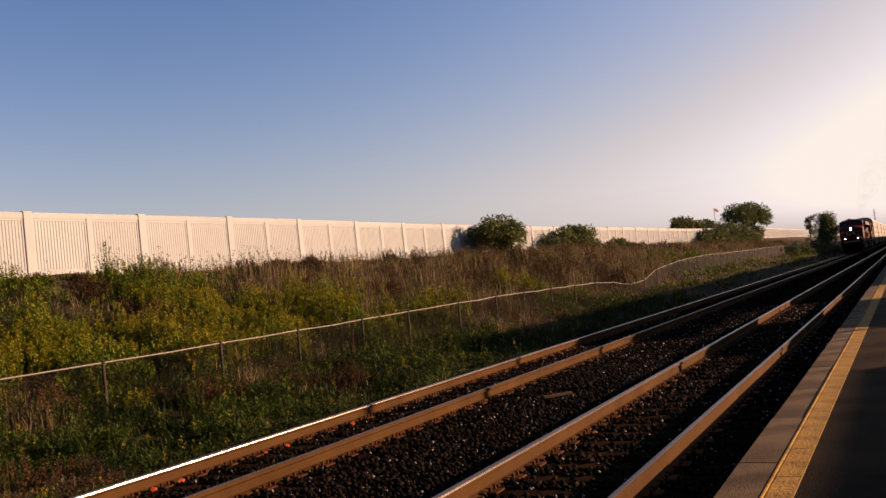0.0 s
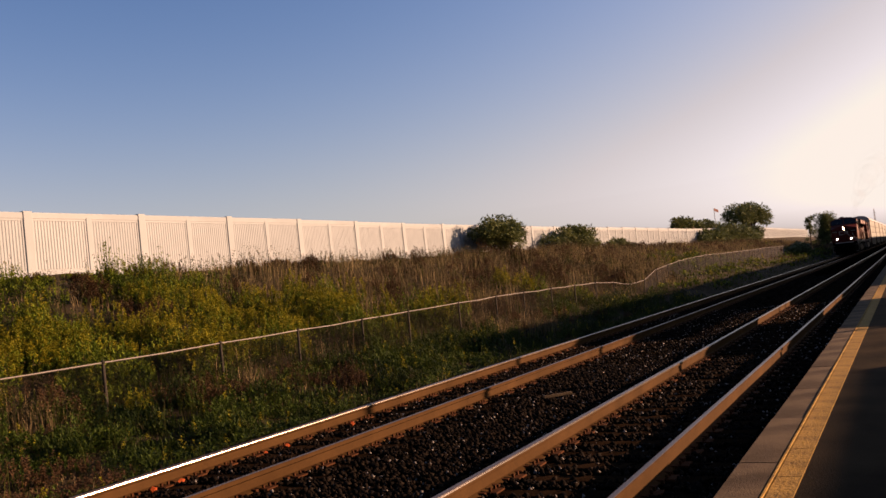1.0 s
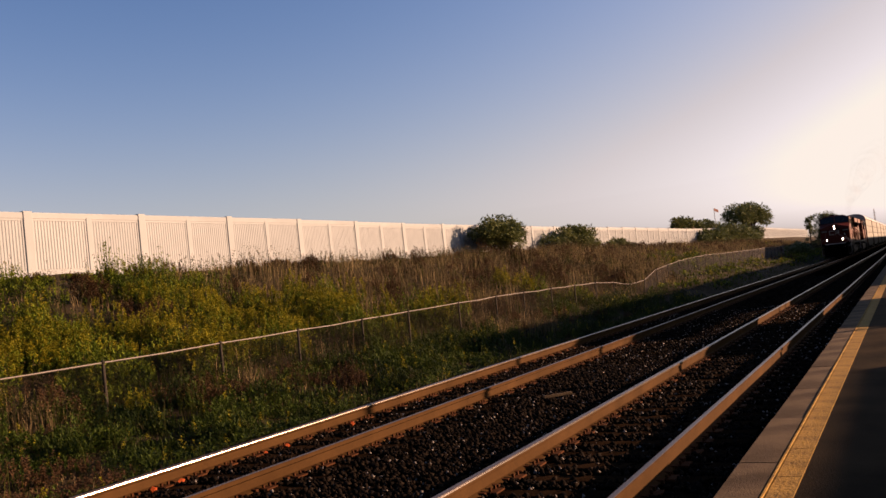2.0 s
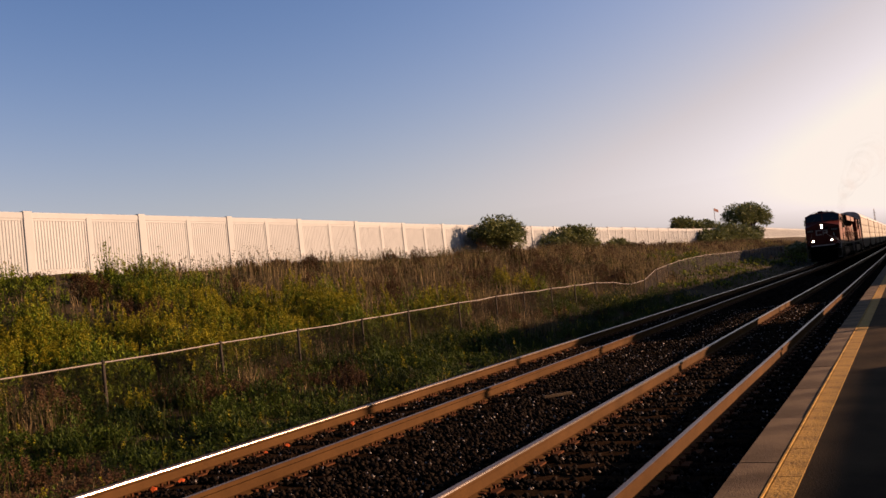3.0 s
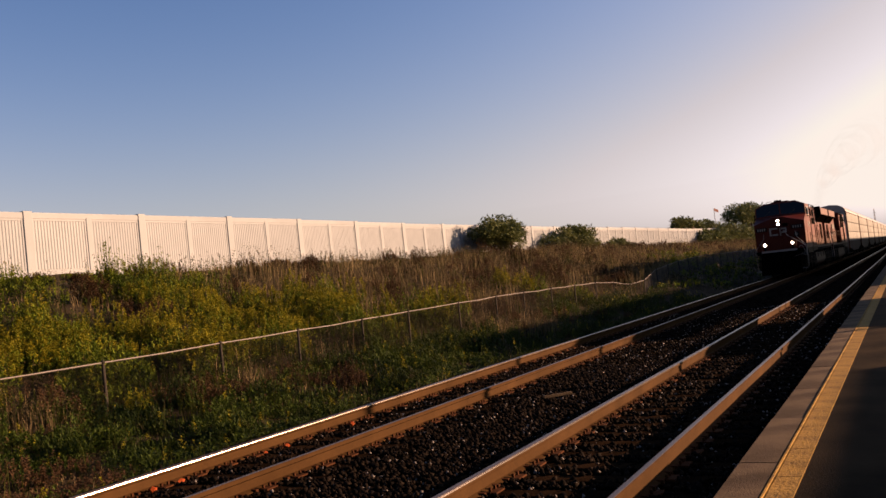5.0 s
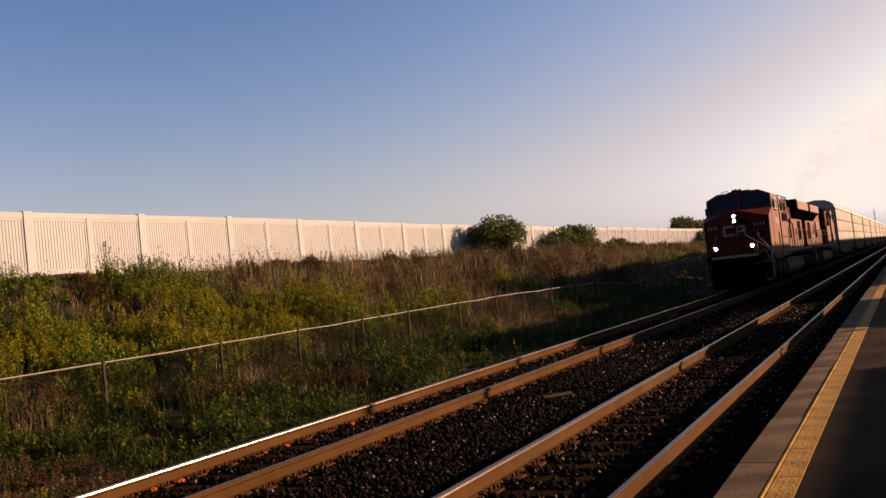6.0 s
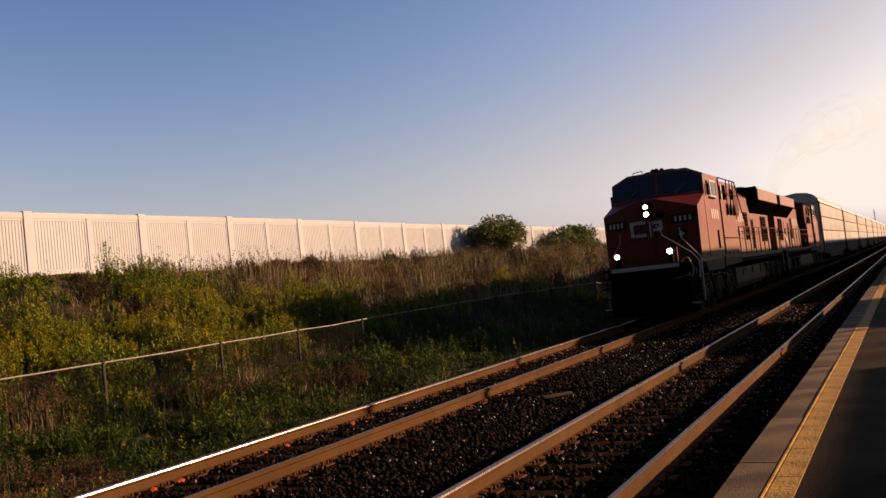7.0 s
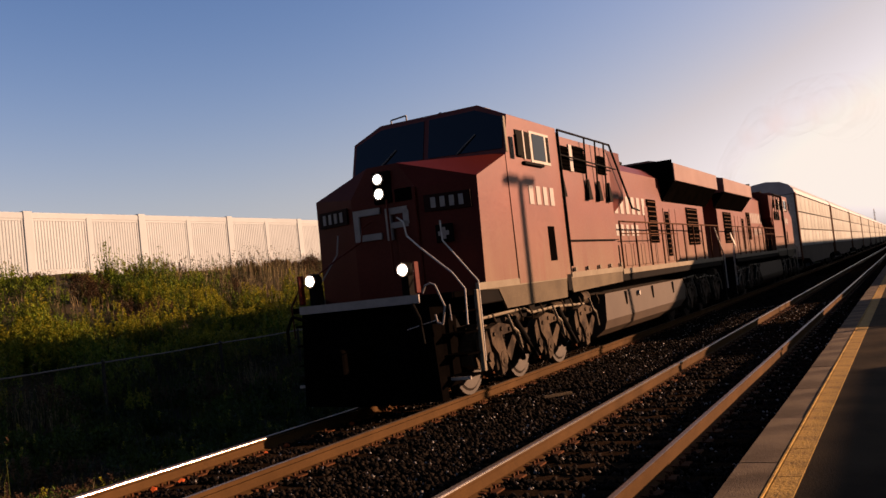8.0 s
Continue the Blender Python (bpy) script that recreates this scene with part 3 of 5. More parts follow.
# ---- locomotive ----
def lamp(bm_parent, name, x, y, z, r, label):
    """A round lamp facing the front: housing, reflector ring and glowing lens."""
    h = bmesh.new()
    rod(h, (x, y + 0.16, z), (x, y, z), r * 1.35, 20)
    house = part(name, h, M_BLACK, bm_parent, label)
    ring = bmesh.new()
    rod(ring, (x, y + 0.02, z), (x, y - 0.015, z), r * 1.22, 20)
    part("bezel", ring, M_REFLECTOR, house)
    lens = bmesh.new()
    bmesh.ops.create_uvsphere(lens, u_segments=18, v_segments=10, radius=r * 0.95, matrix=Matrix.Translation((x, y - 0.012, z)) @ Matrix.Diagonal((1, 0.35, 1, 1)))
    part("lens", lens, M_LAMP, house, "brightly lit lens", True)


def build_locomotive():
    t = thing("locomotive", TRACK_1 + 0.02, FRONT_0, 0, "faded red diesel freight locomotive with lit headlights", "locomotive", "locomotives of the train")
    deck = 1.66
    # underframe and pilot
    u = bmesh.new()
    box(u, -1.5, 1.5, 0.95, 20.0, 1.42, deck - 0.02, 0.02)
    box(u, -0.9, 0.9, 0.3, 20.5, 1.0, 1.42)
    part("underframe", u, M_BLACK, t)
    p = bmesh.new()
    hull(p, [(-1.12, 0.12, 1.55), (1.12, 0.12, 1.55), (-1.12, 0.4, 1.55), (1.12, 0.4, 1.55), (-1.2, 0.1, 0.15), (1.2, 0.1, 0.15), (-1.2, 0.3, 0.15), (1.2, 0.3, 0.15), (0, -0.15, 0.15), (0, 0.0, 0.9)])
    part("pilot", p, M_GRILLE, t, "black snow plough pilot")
    hull_r = bmesh.new()
    box(hull_r, -1.45, 1.45, 20.45, 20.6, 0.2, 1.6, 0.02)
    part("rear_pilot", hull_r, M_BLACK, t)
    a = bmesh.new()
    prism(a, [(-1.5, 0.95), (-1.42, 0.3), (-1.05, 0.02), (-0.4, -0.06), (0.4, -0.06), (1.05, 0.02), (1.42, 0.3), (1.5, 0.95)], "z", deck - 0.08, deck)
    part("front_deck", a, M_GRILLE, t, "dark front platform")
    lip = bmesh.new()
    for (x0, y0), (x1, y1) in zip([(-1.05, 0.015), (-0.4, -0.07), (0.4, -0.07)], [(-0.4, -0.07), (0.4, -0.07), (1.05, 0.015)]):
        hull(lip, [(x0, y0, deck - 0.1), (x1, y1, deck - 0.1), (x0, y0 - 0.03, deck - 0.1), (x1, y1 - 0.03, deck - 0.1), (x0, y0, deck + 0.02), (x1, y1, deck + 0.02), (x0, y0 - 0.03, deck + 0.02), (x1, y1 - 0.03, deck + 0.02)])
    part("anticlimber", lip, M_DULL, t, "scuffed pale anticlimber edge")
    # steps and their back are near-black, the wells' shade put in the colour
    for s in (-1, 1):
        for k in range(4):
            st = box(bmesh.new(), min(s * 1.12, s * 1.5), max(s * 1.12, s * 1.5), 0.42, 0.86, 0.42 + 0.31 * k, 0.45 + 0.31 * k, 0.006)
            part("step", st, M_GRILLE, t)
        part("step_back", box(bmesh.new(), s * 1.1 - 0.02, s * 1.1 + 0.02, 0.3, 0.9, 0.3, 1.6), M_GRILLE, t)
        e = bmesh.new()
        box(e, s * 1.5 - 0.03, s * 1.5 + 0.03, 0.87, 0.95, 0.45, 1.66, 0.01)
        part("step_stile", e, M_SILL, t, "pale step side plate")
        low = bmesh.new()
        box(low, s * 1.36 - 0.16, s * 1.36 + 0.16, 0.40, 0.425, 0.40, 0.445)
        part("step_edge", low, M_WHITE, t, "white painted step edge")
        side = bmesh.new()
        box(side, s * 1.5 - 0.015, s * 1.5 + 0.015, 0.95, 8.4, 1.64, 1.75, 0.004)
        box(side, s * 1.5 - 0.015, s * 1.5 + 0.015, 8.45, 20.3, 1.58, 1.70, 0.004)
        part("sill_stripe", side, M_SILL, t, "cream reflective sill stripe")
        sk = bmesh.new()
        prism(sk, [(1.15, 1.64), (8.35, 1.64), (8.3, 1.42), (5.05, 1.37), (5.0, 1.60), (4.75, 1.60), (4.7, 1.30), (1.95, 1.30), (1.7, 1.62)], "x", s * 1.495 - 0.02, s * 1.495 + 0.02)
        part("skirt", sk, M_SKIRT, t, "dusty tan lower side skirt")
        part("skirt_gap", box(bmesh.new(), s * 1.517 - 0.006, s * 1.517 + 0.006, 4.78, 5.0, 1.42, 1.72), M_BLACK, t)
    # nose, cab and full-width body
    n = bmesh.new()
    fr = [(-1.5, 1.28), (-0.62, 1.02), (0.62, 1.02), (1.5, 1.28)]
    hull(n, [(x, y, deck) for x, y in fr] + [(-1.5, 2.7, deck), (1.5, 2.7, deck), (-1.52, 1.34, 3.39), (1.52, 1.34, 3.39), (-0.28, 1.08, 3.76), (0.28, 1.08, 3.76), (-0.62, 1.05, 3.3), (0.62, 1.05, 3.3), (-1.52, 2.6, 3.84), (1.52, 2.6, 3.84), (-0.4, 2.6, 3.93), (0.4, 2.6, 3.93)])
    nose = part("nose", n, M_RED_SHADED, t, "faded red short nose, its front darkened as in shade")
    nose.data.materials.append(M_FLANK)          # its flanks carry the same dust as the cab, the front keeps the shaded red
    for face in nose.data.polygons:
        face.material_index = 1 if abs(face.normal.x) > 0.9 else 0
    c = bmesh.new()
    roof = [(-1.53, 3.8), (-1.53, 4.50), (-0.98, 4.77), (0.98, 4.77), (1.53, 4.50), (1.53, 3.8)]
    hull(c, [(x, 2.52 + 0.3 * (z - 3.8), z) for x, z in roof] + [(x, 5.0, z) for x, z in roof] + [(-1.52, 2.55, deck), (1.52, 2.55, deck), (-1.52, 5.0, deck), (1.52, 5.0, deck)])
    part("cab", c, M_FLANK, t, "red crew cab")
    lid = bmesh.new()
    prism(lid, [(-0.7, 4.77), (-0.45, 4.86), (0.45, 4.86), (0.7, 4.77)], "y", 3.3, 4.9)
    part("roof_hatch", lid, M_RED_SHADED, t)
    yy = lambda z: 2.505 + 0.3 * (z - 3.8)
    for outline in ([(-1.47, 3.92), (-1.47, 4.46), (-0.95, 4.68), (-0.05, 4.68), (-0.05, 3.98)], [(1.47, 3.92), (1.47, 4.46), (0.95, 4.68), (0.05, 4.68), (0.05, 3.98)]):
        w = hull(bmesh.new(), [(x, yy(z) + d, z) for x, z in outline for d in (0, 0.05)])
        part("windshield", w, M_GLASS, t, "dark reflective cab windshield")
    for x in (-0.95, 0.62):
        part("wiper", rod(bmesh.new(), (x, yy(3.95) - 0.03, 3.95), (x + 0.35, yy(4.3) - 0.03, 4.25), 0.012), M_GALV, t)
    part("cab_edge", box(bmesh.new(), 1.525, 1.545, 2.54, 2.62, 3.85, 4.45, 0.005), M_SILL, t, "sunlit pale corner strip")
    b = bmesh.new()
    hull(b, [(x, y, z) for y in (5.02, 8.4) for x, z in [(-1.46, deck), (-1.46, 4.40), (-0.95, 4.62), (0.95, 4.62), (1.46, 4.40), (1.46, deck)]])
    part("equipment_cab", b, M_FLANK, t, "red full-width equipment body")
    b = bmesh.new()
    hull(b, [(x, y, z) for y in (8.4, 9.3) for x, z in [(-1.46, 3.3), (-1.46, 4.38), (-0.95, 4.6), (0.95, 4.6), (1.46, 4.38), (1.46, 3.3)]] + [(x, 8.4, 2.9) for x in (-1.4, 1.4)])
    part("grid_box", b, M_RED_SHADED, t)
    # seams, doors and windows on each flank
    for s in (-1, 1):
        x = s * 1.53
        g = bmesh.new()
        box(g, x - 0.012, x + 0.012, 3.62, 4.56, 3.74, 4.32, 0.01)
        fr_w = part("side_window", g, M_WHITE, t, "cab side window in pale frame")
        for y0, y1, z0, m in ((2.98, 3.57, 3.80, M_BLACK), (3.72, 4.30, 3.80, M_GLASS), (4.40, 4.52, 3.80, M_BLACK)):
            part("pane", box(bmesh.new(), x - 0.02, x + 0.02, y0, y1, z0, 4.27), m, fr_w)
        part("arm_rest", box(bmesh.new(), x - 0.02, x + 0.06, 3.2, 4.1, 3.68, 3.74, 0.015), M_BLACK, fr_w)
        part("window_post", box(bmesh.new(), x - 0.02, x + 0.025, 3.28, 3.33, 3.78, 4.28), M_WHITE, fr_w)
        part("seam", box(bmesh.new(), x - 0.006, x + 0.006, 5.0, 5.03, deck, 4.42), M_BLACK, t)
        d = bmesh.new()
        box(d, x - 0.008, x + 0.008, 4.05, 4.35, 2.0, 2.62, 0.004)
        part("side_vent", d, M_GRILLE, t)
        for y0, y1, z0, z1 in ((5.15, 5.75, 3.75, 4.22), (6.0, 6.7, 3.75, 4.28), (7.55, 8.1, 3.8, 4.2)):
            gr = bmesh.new()
            box(gr, s * 1.47 - 0.01, s * 1.47 + 0.01, y0, y1, z0, z1)
            gv = part("intake_grille", gr, M_GRILLE, t, "dark louvred air intake")
            lv = bmesh.new()
            k = 6
            for i in range(k):
                zz = z0 + (z1 - z0) * (i + 0.5) / k
                hull(lv, [(s * 1.48, y0, zz - 0.02), (s * 1.48, y1, zz - 0.02), (s * 1.505, y0, zz - 0.03), (s * 1.505, y1, zz - 0.03), (s * 1.48, y0, zz + 0.015), (s * 1.48, y1, zz + 0.015)])
            part("louvre", lv, M_GRILLE, gv)
        part("filter_frame", box(bmesh.new(), s * 1.475 - 0.012, s * 1.475 + 0.012, 5.78, 5.96, 3.74, 4.28), M_DULL, t, "pale strip between the intakes")
        for y in (5.1, 6.65, 7.35, 8.05):           # hanging drains under the boxes
            part("bracket", hull(bmesh.new(), [(s * 1.47, y, 3.62), (s * 1.53, y, 3.62), (s * 1.53, y + 0.06, 3.62), (s * 1.47, y - 0.1, 3.2), (s * 1.55, y - 0.1, 3.2), (s * 1.55, y + 0.14, 3.2), (s * 1.47, y + 0.14, 3.2)]), M_BLACK, t)
        gb = bmesh.new()
        rods(gb, [(s * 1.55, 5.05, deck + 0.2), (s * 1.55, 5.05, 4.48), (s * 1.55, 8.3, 4.48), (s * 1.55, 9.6, 3.1), (s * 1.55, 10.2, 3.05)], 0.024)
        for y in (6.6, 7.9, 7.3):
            rod(gb, (s * 1.55, y, 4.48), (s * 1.5, y, 3.3), 0.02)
        rod(gb, (s * 1.55, 5.05, 4.0), (s * 1.55, 8.6, 3.95), 0.018)
        part("roof_handrail", gb, M_BLACK, t)
        for y0, y1, z in ((5.2, 8.3, 2.35), (2.9, 4.9, 2.75)):
            part("panel_seam", box(bmesh.new(), x * 0.985 - 0.016, x * 0.985 + 0.016, y0, y1, z, z + 0.02), M_BLACK, t)
        for i in range(5):
            part("hinge", box(bmesh.new(), s * 1.5 - 0.02, s * 1.5 + 0.02, 5.3 + 0.75 * i, 5.38 + 0.75 * i, 1.76, 1.84, 0.008), M_SILL, t)
        # fleet number and lettering as plain bars
        for i in range(4):
            part("number_bar", box(bmesh.new(), s * 1.532 - 0.006, s * 1.532 + 0.006, 3.34 + 0.33 * i, 3.53 + 0.33 * i, 3.0, 3.33), M_DULL, t, "off-white number bar")
        for i in range(8):
            part("letter_bar", box(bmesh.new(), s * 1.03 - 0.004, s * 1.03 + 0.004, 9.4 + 0.5 * i, 9.68 + 0.5 * i, 3.05, 3.5), M_DULL, t, "off-white lettering bar")
            if i < 6:
                part("letter_bar", box(bmesh.new(), s * 1.03 - 0.004, s * 1.03 + 0.004, 9.4 + 0.44 * i, 9.62 + 0.44 * i, 2.5, 2.78), M_DULL, t, "off-white lettering bar")
    # engine hood
    hd = bmesh.new()
    hull(hd, [(x, y, z) for y in (8.35, 20.3) for x, z in [(-1.02, deck), (-1.02, 4.15), (-0.7, 4.42), (0.7, 4.42), (1.02, 4.15), (1.02, deck)]])
    part("engine_hood", hd, M_FLANK, t, "long red engine hood")
    for s in (-1, 1):
        for i in range(10):
            y = 9.0 + 0.72 * i + (0.6 if i > 6 else 0)
            part("hood_door", box(bmesh.new(), s * 1.03 - 0.012, s * 1.03 + 0.012, y, y + 0.66, 1.75, 2.3 if i < 5 else 3.3, 0.008), M_FLANK, t)
        for y0, y1, z0, z1 in ((12.9, 13.8, 2.3, 3.5), (14.7, 15.2, 1.9, 3.2), (17.6, 19.2, 2.2, 3.4)):
            gr = bmesh.new()
            box(gr, s * 1.04 - 0.012, s * 1.04 + 0.012, y0, y1, z0, z1)
            g = part("hood_grille", gr, M_GRILLE, t, "dark hood grille")
            lv = bmesh.new()
            for i in range(9):
                zz = z0 + (z1 - z0) * (i + 0.5) / 9
                box(lv, s * 1.06 - 0.012, s * 1.06 + 0.012, y0, y1, zz - 0.012, zz + 0.012)
            part("louvre", lv, M_PLATE, g)
    for y, l in ((9.6, 0.7), (10.8, 0.4), (13.4, 0.8)):
        part("roof_vent", box(bmesh.new(), -0.5, 0.5, y, y + l, 4.40, 4.5, 0.02), M_BLACK, t)
    for s in (-1, 1):
        part("hose_box", box(bmesh.new(), s * 1.2 - 0.12, s * 1.2 + 0.12, 8.75, 9.0, 1.7, 2.25, 0.02), M_BLACK, t)
        part("side_stair", rod(rod(bmesh.new(), (s * 1.46, 19.6, 2.7), (s * 1.5, 20.6, 1.75), 0.025), (s * 1.5, 20.6, 1.75), (s * 1.5, 20.6, 0.6), 0.025), M_WHITE, t, "white end handrail")
    ex = bmesh.new()
    box(ex, -0.5, 0.5, 11.6, 12.9, 4.38, 4.62, 0.03)
    part("exhaust_stack", ex, M_BLACK, t)
    ra = bmesh.new()
    hull(ra, [(x, y, z) for y in (14.6, 20.9) for x, z in [(-1.5, 4.05), (-1.5, 4.55), (-0.8, 4.72), (0.8, 4.72), (1.5, 4.55), (1.5, 4.05)]])
    part("radiator_wing", ra, M_FADED, t, "overhanging radiator housing")
    for s in (-1, 1):
        part("radiator_core", hull(bmesh.new(), [(s * 1.46, 14.65, 4.04), (s * 1.46, 20.8, 4.04), (s * 1.02, 14.65, 3.5), (s * 1.02, 20.8, 3.5), (s * 1.0, 14.65, 4.04), (s * 1.0, 20.8, 4.04)]), M_GRILLE, t)
    part("radiator_face", box(bmesh.new(), -1.46, 1.46, 14.57, 14.61, 4.0, 4.66), M_GRILLE, t, "dark radiator front screen")
    # front details
    for s in (-1, 1):
        f = bmesh.new()
        p0, p1 = Vector((s * 0.72, 1.035, 2.92)), Vector((s * 1.42, 1.245, 2.92))
        hull(f, [p + Vector((0, o, dz)) for p in (p0, p1) for o in (0.04, 0.0) for dz in (0, 0.26)])
        board = part("number_board", f, M_BOARD, t, "dark maroon number board")
        for i in range(4):
            q0, q1 = p0.lerp(p1, 0.15 + 0.2 * i), p0.lerp(p1, 0.25 + 0.2 * i)
            part("number_bar", hull(bmesh.new(), [q + Vector((0, o, dz)) for q in (q0, q1) for o in (0.0, -0.012) for dz in (0.05, 0.21)]), M_DULL, board)
        lamp(t, "ditch_light", s * 0.82, 0.02, 2.05, 0.08, "round lit ditch light")
        part("ditch_bracket", box(bmesh.new(), s * 0.82 - 0.06, s * 0.82 + 0.06, 0.05, 0.25, deck, 1.98), M_BLACK, t)
        hr = bmesh.new()
        rods(hr, [(s * 0.24, 0.99, 2.9), (s * 0.38, 0.93, 2.81), (s * 0.42, 0.92, 2.59), (s * 0.77, 0.70, 2.36), (s * 1.38, 0.45, 1.94), (s * 1.56, 0.45, 1.69), (s * 1.54, 0.45, 1.18)], 0.013, 8)
        part("front_handrail", hr, M_HANDRAIL if s > 0 else M_RED_SHADED, t, "white front handrail" if s > 0 else "red front handrail")
        hr = bmesh.new()
        rods(hr, [(s * 0.95, 1.06, 2.76), (s * 0.98, 1.02, 2.45), (s * 1.53, 0.97, 1.78), (s * 1.53, 0.93, 0.6)], 0.012, 8)
        part("step_handrail", hr, M_HANDRAIL if s > 0 else M_DULL, t, "white step handrail")
        ch = bmesh.new()
        box(ch, s * 1.02 - 0.02, s * 1.02 + 0.02, -0.02, 0.1, 1.7, 2.15, 0.01)
        part("footboard", ch, M_RED_SHADED, t)
        hs = bmesh.new()
        rods(hs, [(s * 0.95, 0.0, 1.45), (s * 1.05, -0.2, 1.55), (s * 1.15, -0.22, 1.35), (s * 1.17, -0.2, 1.0)], 0.025, 8)
        part("brake_hose", hs, M_BLACK, t)
        mir = bmesh.new()
        box(mir, s * 1.62 - 0.03, s * 1.62 + 0.03, 2.78, 2.95, 3.78, 4.15, 0.015)
        part("mirror", mir, M_BLACK, t)
    lever = bmesh.new()
    rods(lever, [(1.17, -0.1, 1.69), (1.22, -0.1, 1.79), (1.3, -0.1, 1.82), (1.38, -0.1, 1.79), (1.5, -0.1, 1.48), (1.44, -0.1, 1.24), (1.36, -0.1, 1.27), (1.34, -0.1, 1.38)], 0.014, 7)
    rod(lever, (1.55, -0.06, 1.5), (1.56, -0.06, 1.28), 0.01)
    rod(lever, (0.85, -0.08, 1.2), (1.34, -0.1, 1.3), 0.008)
    part("uncoupling_lever", lever, M_DULL, t, "looped uncoupling lever")
    lamp(t, "headlight", 0.0, 0.93, 3.53, 0.074, "upper round lit headlight")
    lamp(t, "headlight", 0.0, 0.93, 3.30, 0.074, "lower round lit headlight")
    part("headlight_box", box(bmesh.new(), -0.16, 0.16, 1.0, 1.1, 3.15, 3.66, 0.02), M_BLACK, t)
    dr = bmesh.new()
    box(dr, 0.20, 0.60, 0.985, 1.03, 1.75, 3.35, 0.02)
    door = part("nose_door", dr, M_RED_SHADED, t, "red nose door with small window")
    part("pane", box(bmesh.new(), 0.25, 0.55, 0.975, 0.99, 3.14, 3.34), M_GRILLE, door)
    part("grab_bar", rod(bmesh.new(), (0.12, 0.93, 2.0), (0.12, 0.93, 3.2), 0.018), M_RED_SHADED, t)
    crest = part("crest", box(bmesh.new(), 0.86, 1.14, 1.05, 1.12, 2.42, 2.70, 0.01), M_BLACK, t, "small dark plate with a pale cross")
    part("cross", box(box(bmesh.new(), 0.965, 1.035, 1.035, 1.06, 2.47, 2.65), 0.91, 1.09, 1.036, 1.06, 2.525, 2.595), M_DULL, crest)
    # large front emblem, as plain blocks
    for x0, x1, z0, z1 in ((-0.58, -0.48, 2.60, 3.10), (-0.48, -0.08, 3.0, 3.10), (-0.48, -0.08, 2.60, 2.70), (0.04, 0.13, 2.56, 3.06), (0.13, 0.44, 2.96, 3.06), (0.13, 0.44, 2.74, 2.83), (0.36, 0.46, 2.78, 3.0)):
        part("emblem_block", box(bmesh.new(), x0, x1, 0.972 if x1 > 0 else 1.0, 1.04, z0, z1), M_DULL, t, "soiled white emblem block")
    cp = bmesh.new()
    box(cp, -0.12, 0.12, -0.75, 0.1, 0.72, 1.0, 0.04)
    box(cp, -0.2, 0.2, -0.8, -0.55, 0.68, 1.04, 0.05)
    part("coupler", cp, M_GRILLE, t)
    cp = bmesh.new()
    box(cp, -0.12, 0.12, 20.5, 21.45, 0.72, 1.0, 0.04)
    part("coupler", cp, M_BLACK, t)
    hn = bmesh.new()
    for x, l in ((-0.35, 0.4), (-0.2, 0.5), (-0.05, 0.35)):
        rod(hn, (x, 4.2, 4.9), (x, 4.2 - l, 4.9), 0.03, 8, 0.09)
    rod(hn, (-0.4, 4.2, 4.9), (0.0, 4.2, 4.9), 0.03)
    part("horn", hn, M_BLACK, t)
    an = bmesh.new()
    rods(an, [(-0.8, 2.9, 4.70), (-0.8, 2.9, 4.85), (-0.48, 2.9, 4.88), (-0.48, 2.9, 4.72)], 0.015)
    part("roof_rail", an, M_GALV, t)
    an = bmesh.new()
    box(an, 0.55, 0.95, 3.2, 3.45, 4.72, 4.8, 0.02)
    part("antenna", an, M_GALV, t)
    # fuel tank
    ft = bmesh.new()
    hull(ft, [(x, y, z) for x, z, y0, y1 in [(-1.42, 1.22, 7.2, 14.6), (1.42, 1.22, 7.2, 14.6), (-1.46, 0.66, 7.0, 14.3), (1.46, 0.66, 7.0, 14.3), (-1.41, 0.48, 6.95, 13.7), (1.41, 0.48, 6.95, 13.7), (-1.22, 0.34, 6.9, 13.2), (1.22, 0.34, 6.9, 13.2)] for y in (y0, y1)])
    tank = part("fuel_tank", ft, M_TANK, t, "dusty grey brown fuel tank")
    for y in (8.6, 10.9, 13.0):
        part("tank_strap", box(bmesh.new(), 1.435, 1.465, y, y + 0.05, 0.9, 1.2), M_BLACK, tank)
    part("filler_cap", rod(bmesh.new(), (1.42, 9.6, 1.1), (1.5, 9.6, 1.1), 0.06, 10), M_WHITE, tank)
    # walkway railing
    for s in (-1, 1):
        x = s * 1.46
        r = bmesh.new()
        rods(r, [(x, 8.7, 2.78), (x, 20.2, 2.78)], 0.02)
        part("handrail", r, M_PLATE, t, "red walkway handrail")
        r = bmesh.new()
        rod(r, (x, 8.7, 2.5), (x, 14.0, 2.5), 0.014)
        part("handrail", r, M_PLATE, t)
        for i in range(10):
            part("stanchion", rod(bmesh.new(), (x, 8.7 + 1.27 * i, 1.62), (x, 8.7 + 1.27 * i, 2.78), 0.022), M_PLATE, t)
    # trucks
    for y0 in (1.74, 15.06):
        for s in (-1, 1):
            f = bmesh.new()
            xa, xb = s * 1.02, s * 1.2
